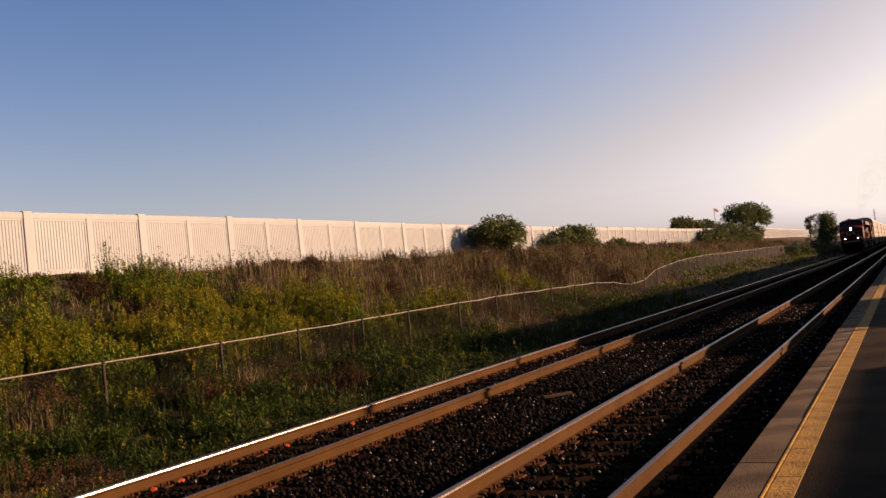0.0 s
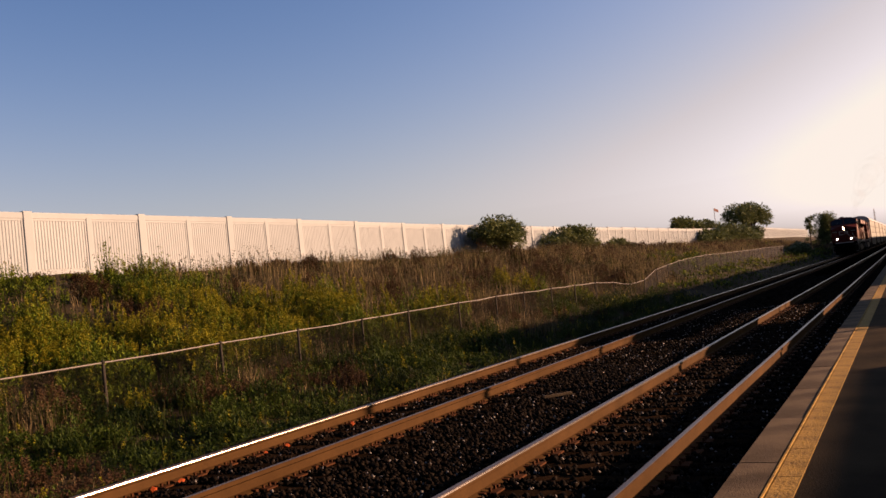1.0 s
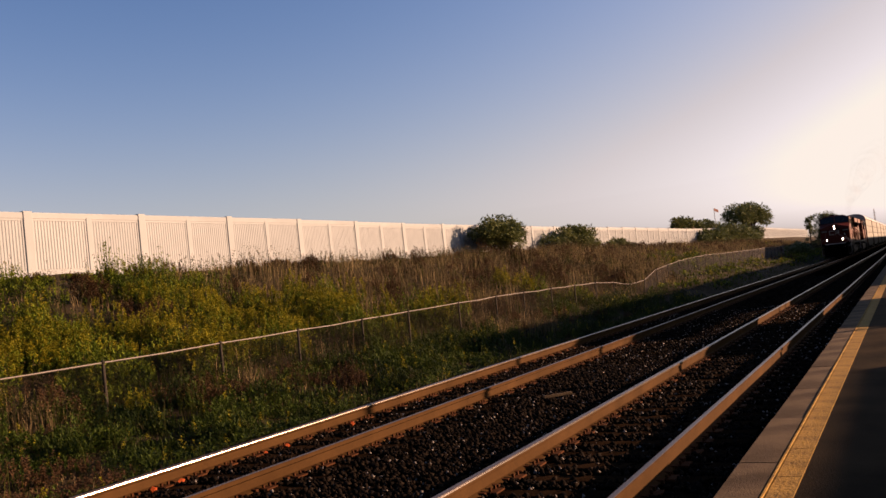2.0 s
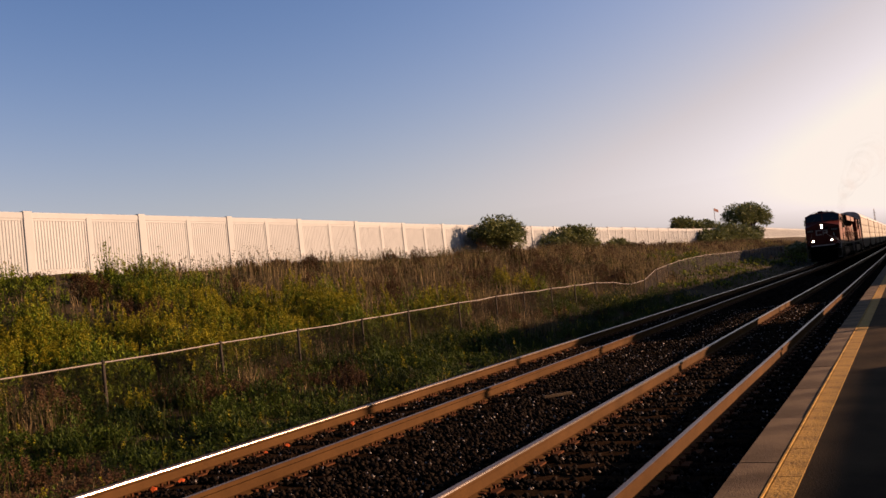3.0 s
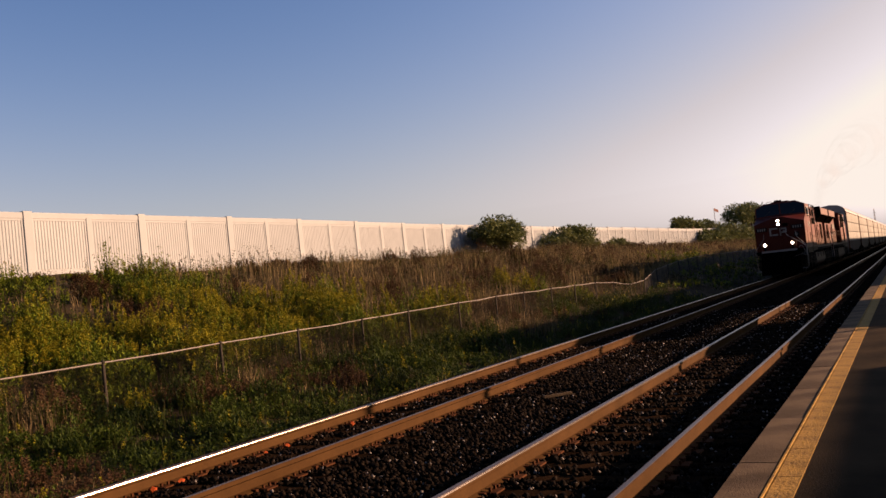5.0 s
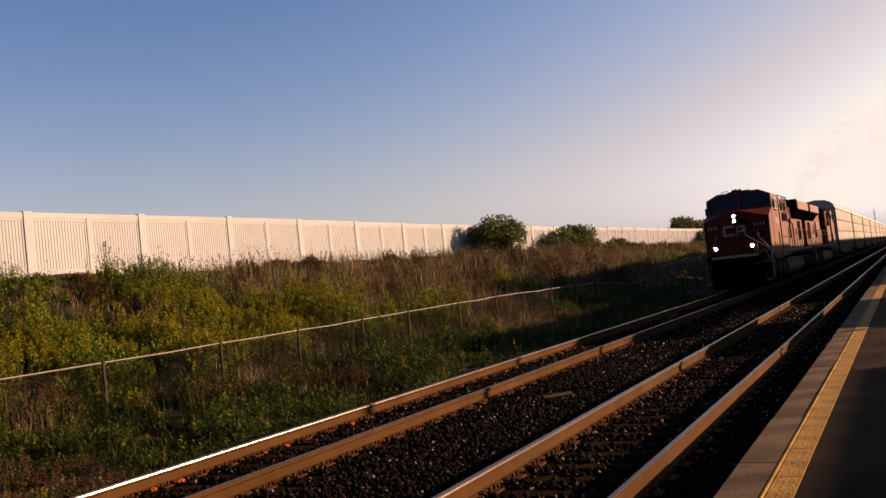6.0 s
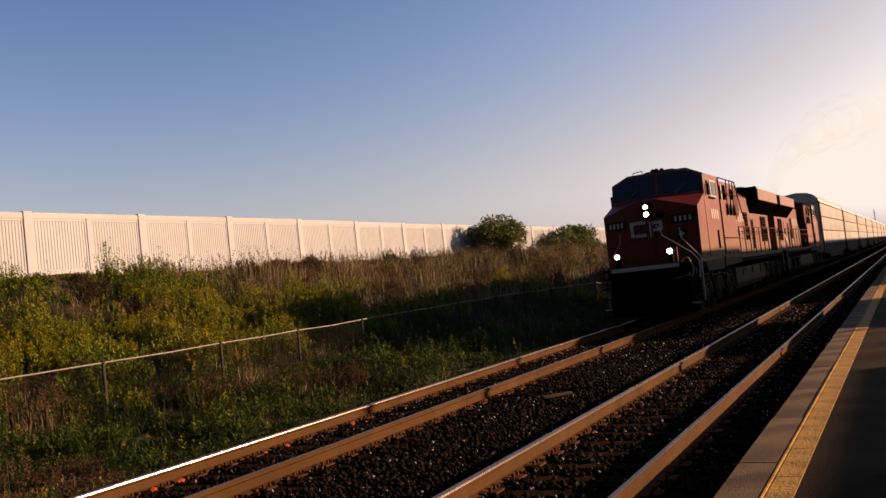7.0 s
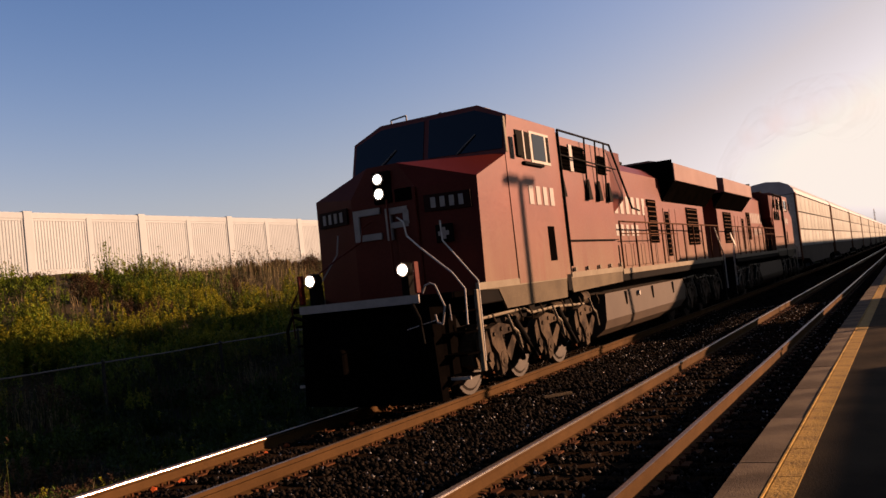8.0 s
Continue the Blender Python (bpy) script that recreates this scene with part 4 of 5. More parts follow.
            prism(f, [(-0.62, 0.52), (-0.62, 0.86), (-0.25, 1.12), (0.6, 0.98), (0.9, 0.8), (1.35, 0.8), (1.8, 1.05), (2.3, 1.05), (2.8, 0.8), (3.2, 0.8), (3.6, 0.98), (4.25, 1.12), (4.62, 0.86), (4.62, 0.52), (4.35, 0.42), (3.7, 0.42), (3.4, 0.62), (2.6, 0.62), (2.3, 0.42), (1.7, 0.42), (1.4, 0.62), (0.6, 0.62), (0.3, 0.42), (-0.35, 0.42)], "x", min(xa, xb), max(xa, xb))
            bmesh.ops.translate(f, verts=f.verts, vec=(0, y0, 0))
            fr_t = part("truck_frame", f, M_TRUCK, t, "dusty cast truck side frame")
            for k in range(3):
                ya = y0 + 2.0 * k
                jb = bmesh.new()
                box(jb, s * 1.28 - 0.14, s * 1.28 + 0.14, ya - 0.2, ya + 0.2, 0.36, 0.74, 0.05)
                rod(jb, (s * 1.2, ya, 0.53), (s * 1.46, ya, 0.53), 0.13, 12)
                part("journal_box", jb, M_TRUCK, fr_t)
                for d in (-0.32, 0.32):
                    sp = bmesh.new()
                    for q in range(5):
                        rod(sp, (s * 1.26, ya + d, 0.72 + 0.06 * q), (s * 1.26, ya + d, 0.755 + 0.06 * q), 0.085, 10)
                    part("coil_spring", sp, M_BLACK, fr_t)
                pd = bmesh.new()
                prism(pd, [(ya - 0.40, 1.04), (ya - 0.05, 1.10), (ya + 0.42, 1.02), (ya + 0.40, 0.92), (ya + 0.02, 0.90), (ya + 0.12, 0.66), (ya + 0.08, 0.34), (ya - 0.10, 0.30), (ya - 0.16, 0.62), (ya - 0.36, 0.80)], "x", s * 1.38 - 0.07, s * 1.38 + 0.07)
                for e in [(-0.28, 0.94), (0.0, 1.0), (0.3, 0.97), (-0.02, 0.5)]:
                    rod(pd, (s * 1.44, ya + e[0], e[1]), (s * 1.475, ya + e[0], e[1]), 0.035, 8)
                part("pedestal", pd, M_TRUCK, fr_t, "dusty cast axle pedestal")
                arm = hull(bmesh.new(), [(x_a, ya + b, z) for x_a in (s * 1.3, s * 1.44) for b, z in ((-0.62, 0.92), (-0.5, 1.02), (-0.34, 0.5), (-0.44, 0.42), (-0.58, 0.6))])
                rod(arm, (s * 1.34, ya - 0.48, 0.62), (s * 1.47, ya - 0.48, 0.62), 0.075, 12)
                part("guide_arm", arm, M_TRUCK, fr_t)
                part("link", hull(bmesh.new(), [(x_a, ya + b, z) for x_a in (s * 1.28, s * 1.41) for b, z in ((0.2, 0.62), (0.5, 0.86), (0.66, 0.8), (0.34, 0.46))]), M_TRUCK, fr_t)
                shoe = prism(bmesh.new(), [(ya + 0.5 * math.cos(v) * q + 0.06, 0.533 + 0.56 * math.sin(v) * q) for q, turn in ((1.12, 1), (0.98, -1)) for v in [(-0.5 + 0.2 * w) * turn for w in range(6)]], "x", s * 0.9, s * 1.0)
                part("brake_shoe", shoe, M_PLATE, fr_t)
                for o in (-0.7, -0.2, 0.85):
                    drop = rods(bmesh.new(), [(s * 1.42, ya + o, 1.26), (s * 1.45, ya + o + 0.05, 1.12), (s * 1.4, ya + o + 0.16, 1.05)], 0.018, 6)
                    part("pipe_drop", drop, M_TRUCK, fr_t)
                hose = bmesh.new()
                rods(hose, [(s * 1.45, ya + 0.3, 1.2), (s * 1.47, ya + 0.42, 0.98), (s * 1.46, ya + 0.62, 0.9), (s * 1.44, ya + 0.78, 0.62)], 0.022, 7)
                part("air_hose", hose, M_SILL, fr_t)
                if k < 2:
                    damper = rod(rod(bmesh.new(), (s * 1.44, ya + 0.55, 1.12), (s * 1.44, ya + 1.0, 0.72), 0.055, 10), (s * 1.44, ya + 0.9, 0.81), (s * 1.44, ya + 1.35, 0.42), 0.035, 10)
                    part("damper", damper, M_BLACK, fr_t)
                    sw = bmesh.new()
                    rods(sw, [(s * 1.3, ya + 0.45, 1.12), (s * 1.3, ya + 0.95, 0.98), (s * 1.3, ya + 1.05, 0.55), (s * 1.25, ya + 1.2, 0.4)], 0.045, 8)
                    rod(sw, (s * 1.24, ya + 0.7, 1.12), (s * 1.24, ya + 1.15, 1.12), 0.11, 12)
                    hull(sw, [(s * 1.22, ya + 0.55, 0.95), (s * 1.34, ya + 0.55, 0.95), (s * 1.22, ya + 1.35, 0.9), (s * 1.34, ya + 1.35, 0.9), (s * 1.22, ya + 1.0, 0.55), (s * 1.34, ya + 1.0, 0.55)])
                    part("brake_rigging", sw, M_TRUCK, fr_t)
            pp = bmesh.new()
            rods(pp, [(s * 1.35, y0 - 0.6, 1.2), (s * 1.35, y0 + 1.2, 1.24), (s * 1.35, y0 + 1.5, 1.14), (s * 1.35, y0 + 2.6, 1.16), (s * 1.35, y0 + 4.3, 1.1)], 0.025, 8)
            part("air_pipe", pp, M_SILL, fr_t)
            bc = bmesh.new()
            rod(bc, (s * 1.25, y0 + 4.2, 1.22), (s * 1.25, y0 + 4.6, 1.22), 0.14, 14)
            part("brake_cylinder", bc, M_TRUCK, fr_t)
        for k in range(3):
            ws = wheelset(t)
            ws.location = (0, y0 + 2.0 * k, 0.533)
    return t


def wheelset(parent, r=0.533):
    bm = bmesh.new()
    rod(bm, (-1.1, 0, 0), (1.1, 0, 0), 0.09, 12)
    for s in (-1, 1):
        rod(bm, (s * 0.685, 0, 0), (s * 0.715, 0, 0), r + 0.03, 36)
        rod(bm, (s * 0.70, 0, 0), (s * 0.82, 0, 0), r, 36)
        rod(bm, (s * 0.82, 0, 0), (s * 0.84, 0, 0), r - 0.06, 36, r - 0.1)
        rod(bm, (s * 0.82, 0, 0), (s * 0.88, 0, 0), 0.17, 16)
        for k in range(3):
            a = 2.094 * k
            box(bm, s * 0.845 - 0.012, s * 0.845 + 0.012, 0.27 * math.cos(a) - 0.03, 0.27 * math.cos(a) + 0.03, 0.27 * math.sin(a) - 0.03, 0.27 * math.sin(a) + 0.03)
    return part("wheelset", bm, M_WHEEL, parent, "worn steel wheelset")


# ---- autorack car ----
CAR = 26.6


def build_autorack():
    t = thing("autorack_car", TRACK_1, FRONT_0 + 44.75, 0, "enclosed cream panelled autorack freight car", "freight car", "autorack cars of the train")
    L = CAR - 0.9
    arch = [(-1.56, 4.95), (-1.5, 5.2), (-1.25, 5.5), (-0.8, 5.72), (0, 5.82), (0.8, 5.72), (1.25, 5.5), (1.5, 5.2), (1.56, 4.95)]
    part("roof", prism(bmesh.new(), arch, "y", 0.0, L), M_RACKROOF, t, "grey galvanised arched roof")
    core = bmesh.new()
    box(core, -1.46, 1.46, 0.06, L - 0.06, 1.1, 4.945)
    part("rack_body", core, M_RACKSILL, t)
    sill = bmesh.new()
    prism(sill, [(0, 1.05), (0, 1.75), (L, 1.75), (L, 1.05), (L - 4.5, 0.95), (L - 6.0, 0.65), (6.0, 0.65), (4.5, 0.95)], "x", -1.5, 1.5)
    part("side_sill", sill, M_RACKSILL, t, "weathered grey brown side sill")
    pm = box(bmesh.new(), 0, 0.05, 0.03, 2.52, 0.0, 0.985, 0.01)
    first = None
    cols = 10
    w = L / cols
    for s in (-1, 1):
        for i in range(cols):
            for k in range(3):
                m = Matrix.Translation((1.5 if s > 0 else -1.55, i * w, 1.78 + 1.055 * k))
                if first is None:
                    first = part("side_panel", pm, M_RACK, t)
                    first.matrix_basis = m
                else:
                    share("side_panel", first.data, t, m)
        for i in (0, cols):
            po = bmesh.new()
            box(po, s * 1.53 - 0.05, s * 1.53 + 0.05, max(0, i * w - 0.42), max(0.42, i * w), 0.9, 5.0, 0.01)
            part("corner_post", po, M_PLATE, t, "dark brown end post")
    for y in (0.0, L):
        d = bmesh.new()
        for s in (-1, 1):
            box(d, min(s * 0.03, s * 1.48), max(s * 0.03, s * 1.48), y - 0.03, y + 0.03, 1.15, 4.9, 0.01)
        part("end_door", d, M_RACK, t, "cream folding end door")
        part("coupler", box(bmesh.new(), -0.12, 0.12, y - 0.5, y + 0.5, 0.72, 0.98, 0.03), M_PLATE, t)
        c = 2.9 if y == 0 else L - 2.9
        for s in (-1, 1):
            f = bmesh.new()
            prism(f, [(c - 1.1, 0.5), (c - 0.4, 0.75), (c + 0.4, 0.75), (c + 1.1, 0.5), (c + 1.1, 0.35), (c + 0.5, 0.25), (c - 0.5, 0.25), (c - 1.1, 0.35)], "x", s * 1.0 - 0.08, s * 1.0 + 0.08)
            part("truck_frame", f, M_BLACK, t)
        part("bolster", box(bmesh.new(), -1.2, 1.2, c - 0.25, c + 0.25, 0.55, 1.05), M_BLACK, t)
        for d in (-0.86, 0.86):
            ws = wheelset(t, 0.42)
            ws.location = (0, c + d, 0.42)
    return t


def build_smoke():
    """A thin ragged plume that rises and widens behind the second locomotive's stack: a core and a looser mantle."""
    t = thing("exhaust_smoke", TRACK_1, FRONT_0, 0, "thin brown exhaust haze trailing over the train", "smoke")
    for k, wide in enumerate((0.55, 1.0)):
        bm = bmesh.new()
        rings = []
        for a in range(46):
            d = 150 * (a / 45) ** 1.6
            r = wide * (0.4 + 0.05 * d)
            ring = []
            for b in range(28):
                v = 6.2832 * b / 28
                e = Vector((math.cos(v), d / (1.5 + 0.1 * d), math.sin(v)))
                q = r * (1 + 0.3 * noise.noise(e * 0.8 + Vector((7.0 * k, 0, 0))))
                ring.append(bm.verts.new((math.cos(v) * q + 0.03 * d, 31.0 + d, 4.9 + 0.76 * d ** 0.66 + math.sin(v) * q)))
            rings.append(ring)
        for p, q in zip(rings, rings[1:]):
            for b in range(28):
                bm.faces.new((p[b], p[(b + 1) % 28], q[(b + 1) % 28], q[b]))
        part("core" if k == 0 else "mantle", bm, M_SMOKE, t, "", True)
    return t


SMOKE = build_smoke()
LOCO_1 = build_locomotive()
LOCO_2 = copy_thing(LOCO_1, pose(TRACK_1, FRONT_0 + 43.1, 0, 0, 0, 180))
# a bright glint by the end stairs, put in as a white plate
_b = hull(bmesh.new(), [(x, y, z + d) for x in (-1.52, -1.49) for y, z in ((20.86, 2.42), (20.02, 1.95)) for d in (0.0, 0.13)])
part("stair_glint", _b, M_HANDRAIL, LOCO_2, "white slanted plate for the glint at the end stairs")
LOCO_2["label"] = "second faded red diesel locomotive running backwards"
CARS = [build_autorack()]
for _i in range(1, 9):
    CARS.append(copy_thing(CARS[0], pose(TRACK_1, FRONT_0 + 44.75 + CAR * _i, 0)))


# ---- weeds on the bank ----
def patch(x, y, cell, seed):
    """Smooth patchy field between 0 and 1, with lumps about cell metres across."""
    g = np.random.default_rng(seed).uniform(0, 1, (97, 97))
    u, v = (x + 400) / cell, (y + 400) / cell
    i, j = np.floor(u).astype(int), np.floor(v).astype(int)
    a, b = u - i, v - j
    a, b = a * a * (3 - 2 * a), b * b * (3 - 2 * b)
    at = lambda p, q: g[p % 97, q % 97]
    return (at(i, j) * (1 - a) + at(i + 1, j) * a) * (1 - b) + (at(i, j + 1) * (1 - a) + at(i + 1, j + 1) * a) * b


def lumps(x, y, seed):
    """Sharper tufts of two sizes, 0 to about 1."""
    return np.clip(0.65 * patch(x, y, 1.9, seed) + 0.35 * patch(x, y, 0.8, seed + 1), 0, 1) ** 1.6 * 1.5


def surface_z(x, y):
    """Top of the earth or of the ballast shoulder."""
    return np.where(x > -10.1, np.maximum(ground_z(x, y), ballast_z(x)), ground_z(x, y))


def scatter(rng, count, x0, x1, y0, y1, power=1.0):
    x = rng.uniform(x0, x1, count)
    y = y0 + (y1 - y0) * rng.uniform(0, 1, count) ** power
    return x, y


def blades(rng, x, y, z, h, width, lean):
    """Grass blades: two quads and a tip each, bent over."""
    k = len(x)
    t = rng.uniform(0, 6.28, k)
    f = rng.uniform(0, 6.28, k)
    wx, wy = np.cos(f) * width / 2, np.sin(f) * width / 2
    dx, dy = np.cos(t) * lean, np.sin(t) * lean
    v = np.empty((k, 5, 3))
    for i, (s, q, w) in enumerate(((0, 0, 1), (0, 0, -1), (0.55, 0.3, 0.8), (0.55, 0.3, -0.8), (1, 1, 0))):
        v[:, i, 0] = x + dx * h * q + wx * w
        v[:, i, 1] = y + dy * h * q + wy * w
        v[:, i, 2] = z - 0.03 + h * s * (1 - 0.15 * q)
    b = (np.arange(k) * 5)[:, None]
    return v.reshape(-1, 3), b + np.array([[0, 1, 3, 2]]), b + np.array([[2, 3, 4]])


def leaves(rng, c, size, droop=0.3, fat=0.22):
    """Diamond leaves at the points c, turned at random, folded along the middle."""
    k = len(c)
    t = rng.uniform(0, 6.28, k)
    e = rng.uniform(-droop - 0.3, 0.9 if droop > -0.4 else 1.4, k)
    ax = np.stack([np.cos(t) * np.cos(e), np.sin(t) * np.cos(e), np.sin(e)], 1)
    side = np.stack([-np.sin(t), np.cos(t), rng.uniform(-0.4, 0.4, k)], 1)
    s = (size if np.ndim(size) else np.full(k, size))[:, None]
    v = np.stack([c, c + ax * s * 0.5 + side * s * fat, c + ax * s, c + ax * s * 0.5 - side * s * fat], 1)
    b = (np.arange(k) * 4)[:, None]
    return v.reshape(-1, 3), b + np.array([[0, 1, 2]]), b + np.array([[0, 2, 3]])


def merge(name, pieces, mat, label, category):
    vs, q, t, n = [], [], [], 0
    for v, *fs in pieces:
        vs.append(v)
        for f in fs:
            (q if f.shape[1] == 4 else t).append(f + n)
        n += len(v)
    faces = ([np.concatenate(q)] if q else []) + ([np.concatenate(t)] if t else [])
    return tagged(soup(name, np.concatenate(vs), faces, mat), label, category)


def stature(x):
    """Plants stay lower in front of the fence and along the wall."""
    return np.interp(x, [-31, -28.5, -25.5, -14.3, -13.6, -10.6, -10.2], [0.28, 0.40, 0.97, 1.0, 0.55, 0.55, 0.42])


def wall_foot(x, y):
    """Low growth where the foot of the wall is bare."""
    return 1 - 0.6 * smooth(-25, -28, x) * smooth(25, 22, y)


def dryness(x, y):
    """How much dry grass, from 0 low on the bank to 1 high on the bank and farther off."""
    d = 0.10 + 0.85 * smooth(23, 37, y + 0.5 * (-20 - x)) + 0.2 * smooth(26, 34, y) + 1.1 * (patch(x, y, 4.5, 2) - 0.5)
    # less dry grass near the track, so the shaded strip there turns dark green
    return np.clip(d - 0.2 * smooth(-16, -11, x) - 0.95 * smooth(-14.8, -13.2, x) * smooth(20, 36, y), 0, 1)


# centres (x, y) and radii of the stands of weeds that grow together
GOLD = ((-17.6, 12.2, 1.5), (-16.3, 16.5, 1.5), (-17.8, 16.0, 1.2), (-18.3, 21.0, 1.1), (-20.2, 19.3, 1.1), (-17.9, 24.2, 1.2), (-16.4, 30.9, 1.1), (-17.6, 40.0, 1.6), (-11.8, 14.5, 0.5), (-12.8, 21.7, 0.6), (-13.2, 11.9, 0.4))
GREEN = ((-24.8, 22.8, 1.7), (-22.3, 15.6, 1.4), (-18.9, 14.4, 1.0), (-25.2, 27.8, 1.3), (-20.3, 21.8, 0.9), (-15.3, 11.6, 1.0), (-11.1, 12.0, 0.9), (-9.9, 9.9, 0.7), (-10.2, 17.1, 1.2), (-10.9, 22.5, 1.8), (-13.4, 41.0, 3.0), (-12.0, 62.0, 7.0), (-11.8, 80.0, 9.0))
DRY = ((-21.5, 18.0, 1.2), (-23.0, 30.5, 2.6), (-20.8, 32.0, 2.6), (-17.8, 28.4, 1.6), (-21.4, 45.2, 6.0), (-21.6, 25.6, 1.3), (-24.0, 18.2, 1.2), (-13.6, 10.1, 0.6), (-12.6, 29.4, 2.2), (-19.2, 58.0, 8.0))
RUST = ((-10.3, 7.4, 0.8), (-10.4, 8.5, 0.5), (-19.6, 17.9, 0.7), (-11.4, 15.9, 0.7), (-28.0, 22.0, 1.0), (-28.0, 36.0, 1.8))


def stand(x, y, spots):
    """How far a place belongs to one of the stands, 0 to 1."""
    w = np.zeros(len(x))
    for cx, cy, r in spots:
        w = np.maximum(w, np.exp(-(((x - cx) / r) ** 2 + ((y - cy) / (1.25 * r)) ** 2)))
    return w


def build_weeds():
    rng = np.random.default_rng(11)
    dry, green, leaf, gleaf, plume, dock = [], [], [], [], [], []

    def sorts(x, y):
        """0 gold, 1 green, 2 dry, 3 rust: the stand that wins at a place."""
        d = dryness(x, y)
        low = np.where(x > -14, 0.65, 0.0)
        w = np.stack([stand(x, y, GOLD) + 0.55 * patch(x, y, 2.2, 31) * (1 - d) - low,
                      stand(x, y, GREEN) + 0.5 * patch(x, y, 2.6, 47) * (1 - 0.6 * d) + 0.1,
                      stand(x, y, DRY) + 0.35 * patch(x, y, 2.0, 53) + 0.3 * d - 0.15 * low,
                      stand(x, y, RUST) + 0.42 * patch(x, y, 1.7, 67) - 0.06])
        return np.argmax(w + rng.uniform(0, 0.22, w.shape), 0)

    def grass(count, x0, x1, y0, y1, power, hmin, hmax, width):
        x, y = scatter(rng, count, x0, x1, y0, y1, power)
        kind = sorts(x, y)
        isdry = rng.uniform(0, 1, count) < np.array([0.12, 0.10, 0.93, 0.8])[kind]
        h = rng.uniform(hmin, hmax, count) * np.array([0.5, 0.5, 1.0, 0.55])[kind] * (0.3 + 0.95 * lumps(x, y, 7)) * stature(x) * wall_foot(x, y)
        z = surface_z(x, y)
        for sel, out in ((isdry, dry), (~isdry, green)):
            out.append(blades(rng, x[sel], y[sel], z[sel], h[sel], width, rng.uniform(0.03, 0.3, sel.sum())))
        heads = isdry & (kind == 2) & (rng.uniform(0, 1, count) < 0.55)
        c = np.stack([x[heads], y[heads], z[heads] + h[heads] * 0.95], 1)
        c = np.repeat(c, 6, 0) + rng.normal(0, 1, (6 * heads.sum(), 3)) * np.array([0.025, 0.025, 0.085]) * (width / 0.022) ** 0.7
        dry.append(leaves(rng, c, 0.06 * (width / 0.022) ** 0.8, 0.2))

    grass(12000, -30.8, -9.3, 5, 60, 1.25, 0.45, 1.15, 0.022)
    grass(15000, -15.5, -9.3, 5, 30, 1.2, 0.35, 0.95, 0.014)
    grass(7000, -10.6, -8.75, 5, 45, 1.3, 0.3, 0.85, 0.014)
    grass(17000, -30.8, -14.2, 21, 80, 1.1, 0.6, 1.35, 0.028)
    grass(24000, -30.8, -9.8, 55, 210, 1.4, 0.4, 1.0, 0.06)

    def stalks(x, y, h, tx, ty, nleaf, size, flower, out, low_leaf, high_leaf, florets=44):
        """Leafy stems; those that flower end in a tapering, slightly nodding plume."""
        k = len(x)
        z = surface_z(x, y)
        u = rng.uniform(0.1, 0.97, (k, nleaf)) ** 0.62
        c = np.stack([x[:, None] + tx[:, None] * u, y[:, None] + ty[:, None] * u, z[:, None] + h[:, None] * u], -1).reshape(-1, 3)
        sz = (size * rng.uniform(0.7, 1.3, (k, nleaf)) * (1.2 - 0.6 * u)).ravel()
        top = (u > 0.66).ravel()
        # shade inside the clump is coloured in: dark leaves below, bright ones above
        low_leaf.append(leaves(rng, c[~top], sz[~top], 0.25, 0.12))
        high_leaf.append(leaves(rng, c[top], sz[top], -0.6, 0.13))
        green.append(blades(rng, x, y, z, h, 0.011, np.hypot(tx, ty) / np.maximum(h, 0.1)))
        x, y, z, h, tx, ty = (a[flower] for a in (x, y, z, h, tx, ty))
        f = size / 0.15
        q = rng.uniform(0, 1, (len(x), florets))
        nod = rng.uniform(0, 6.28, len(x))[:, None]
        long = rng.uniform(0.14, 0.3, len(x))[:, None] * f ** 0.6
        o = rng.normal(0, 1, (len(x), florets, 2)) * (0.03 * (1.15 - q) * f)[..., None]
        c = np.stack([x[:, None] + tx[:, None] + o[..., 0] + np.cos(nod) * 0.06 * f * q ** 2, y[:, None] + ty[:, None] + o[..., 1] + np.sin(nod) * 0.06 * f * q ** 2,
                      z[:, None] + h[:, None] * 0.93 + long * q], -1)
        out.append(leaves(rng, c.reshape(-1, 3), (0.047 * f * rng.uniform(0.7, 1.3, (len(x), florets))).ravel(), -0.2, 0.34))

    def clumps(count, x0, x1, y0, y1, power, per, rmax, hmax, nleaf, size, dark=False):
        """Rounded tufts, each of one sort, of uneven height, with gaps between them."""
        cx, cy = scatter(rng, count, x0, x1, y0, y1, power)
        kind = sorts(cx, cy)
        keep = (kind < 2) | (rng.uniform(0, 1, count) < np.where(kind == 2, 0.22, 0.8))
        cx, cy, kind = cx[keep], cy[keep], kind[keep]
        n = len(cx)
        r = rng.uniform(0.4, 1.0, n) * rmax
        h = rng.uniform(0.35, 1.0, n) ** 1.2 * hmax * stature(cx) * wall_foot(cx, cy) * np.array([0.95, 1.05, 0.9, 0.65])[kind] * (0.55 + 0.75 * lumps(cx, cy, 91))
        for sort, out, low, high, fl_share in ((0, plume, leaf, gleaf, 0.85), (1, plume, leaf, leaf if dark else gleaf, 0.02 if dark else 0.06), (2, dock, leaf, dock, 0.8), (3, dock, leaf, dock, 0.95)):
            s = np.nonzero(kind == sort)[0]
            if not len(s):
                continue
            idx = np.repeat(s, per)
            a, q = rng.uniform(0, 6.28, len(idx)), np.sqrt(rng.uniform(0, 1, len(idx)))
            x, y = cx[idx] + np.cos(a) * q * r[idx], cy[idx] + np.sin(a) * q * r[idx]
            ok = (x > -30.7) & (x < -8.9)
            x, y, a, q, idx = x[ok], y[ok], a[ok], q[ok], idx[ok]
            hh = h[idx] * (1 - 0.6 * q ** 2) * rng.uniform(0.78, 1.12, len(idx))
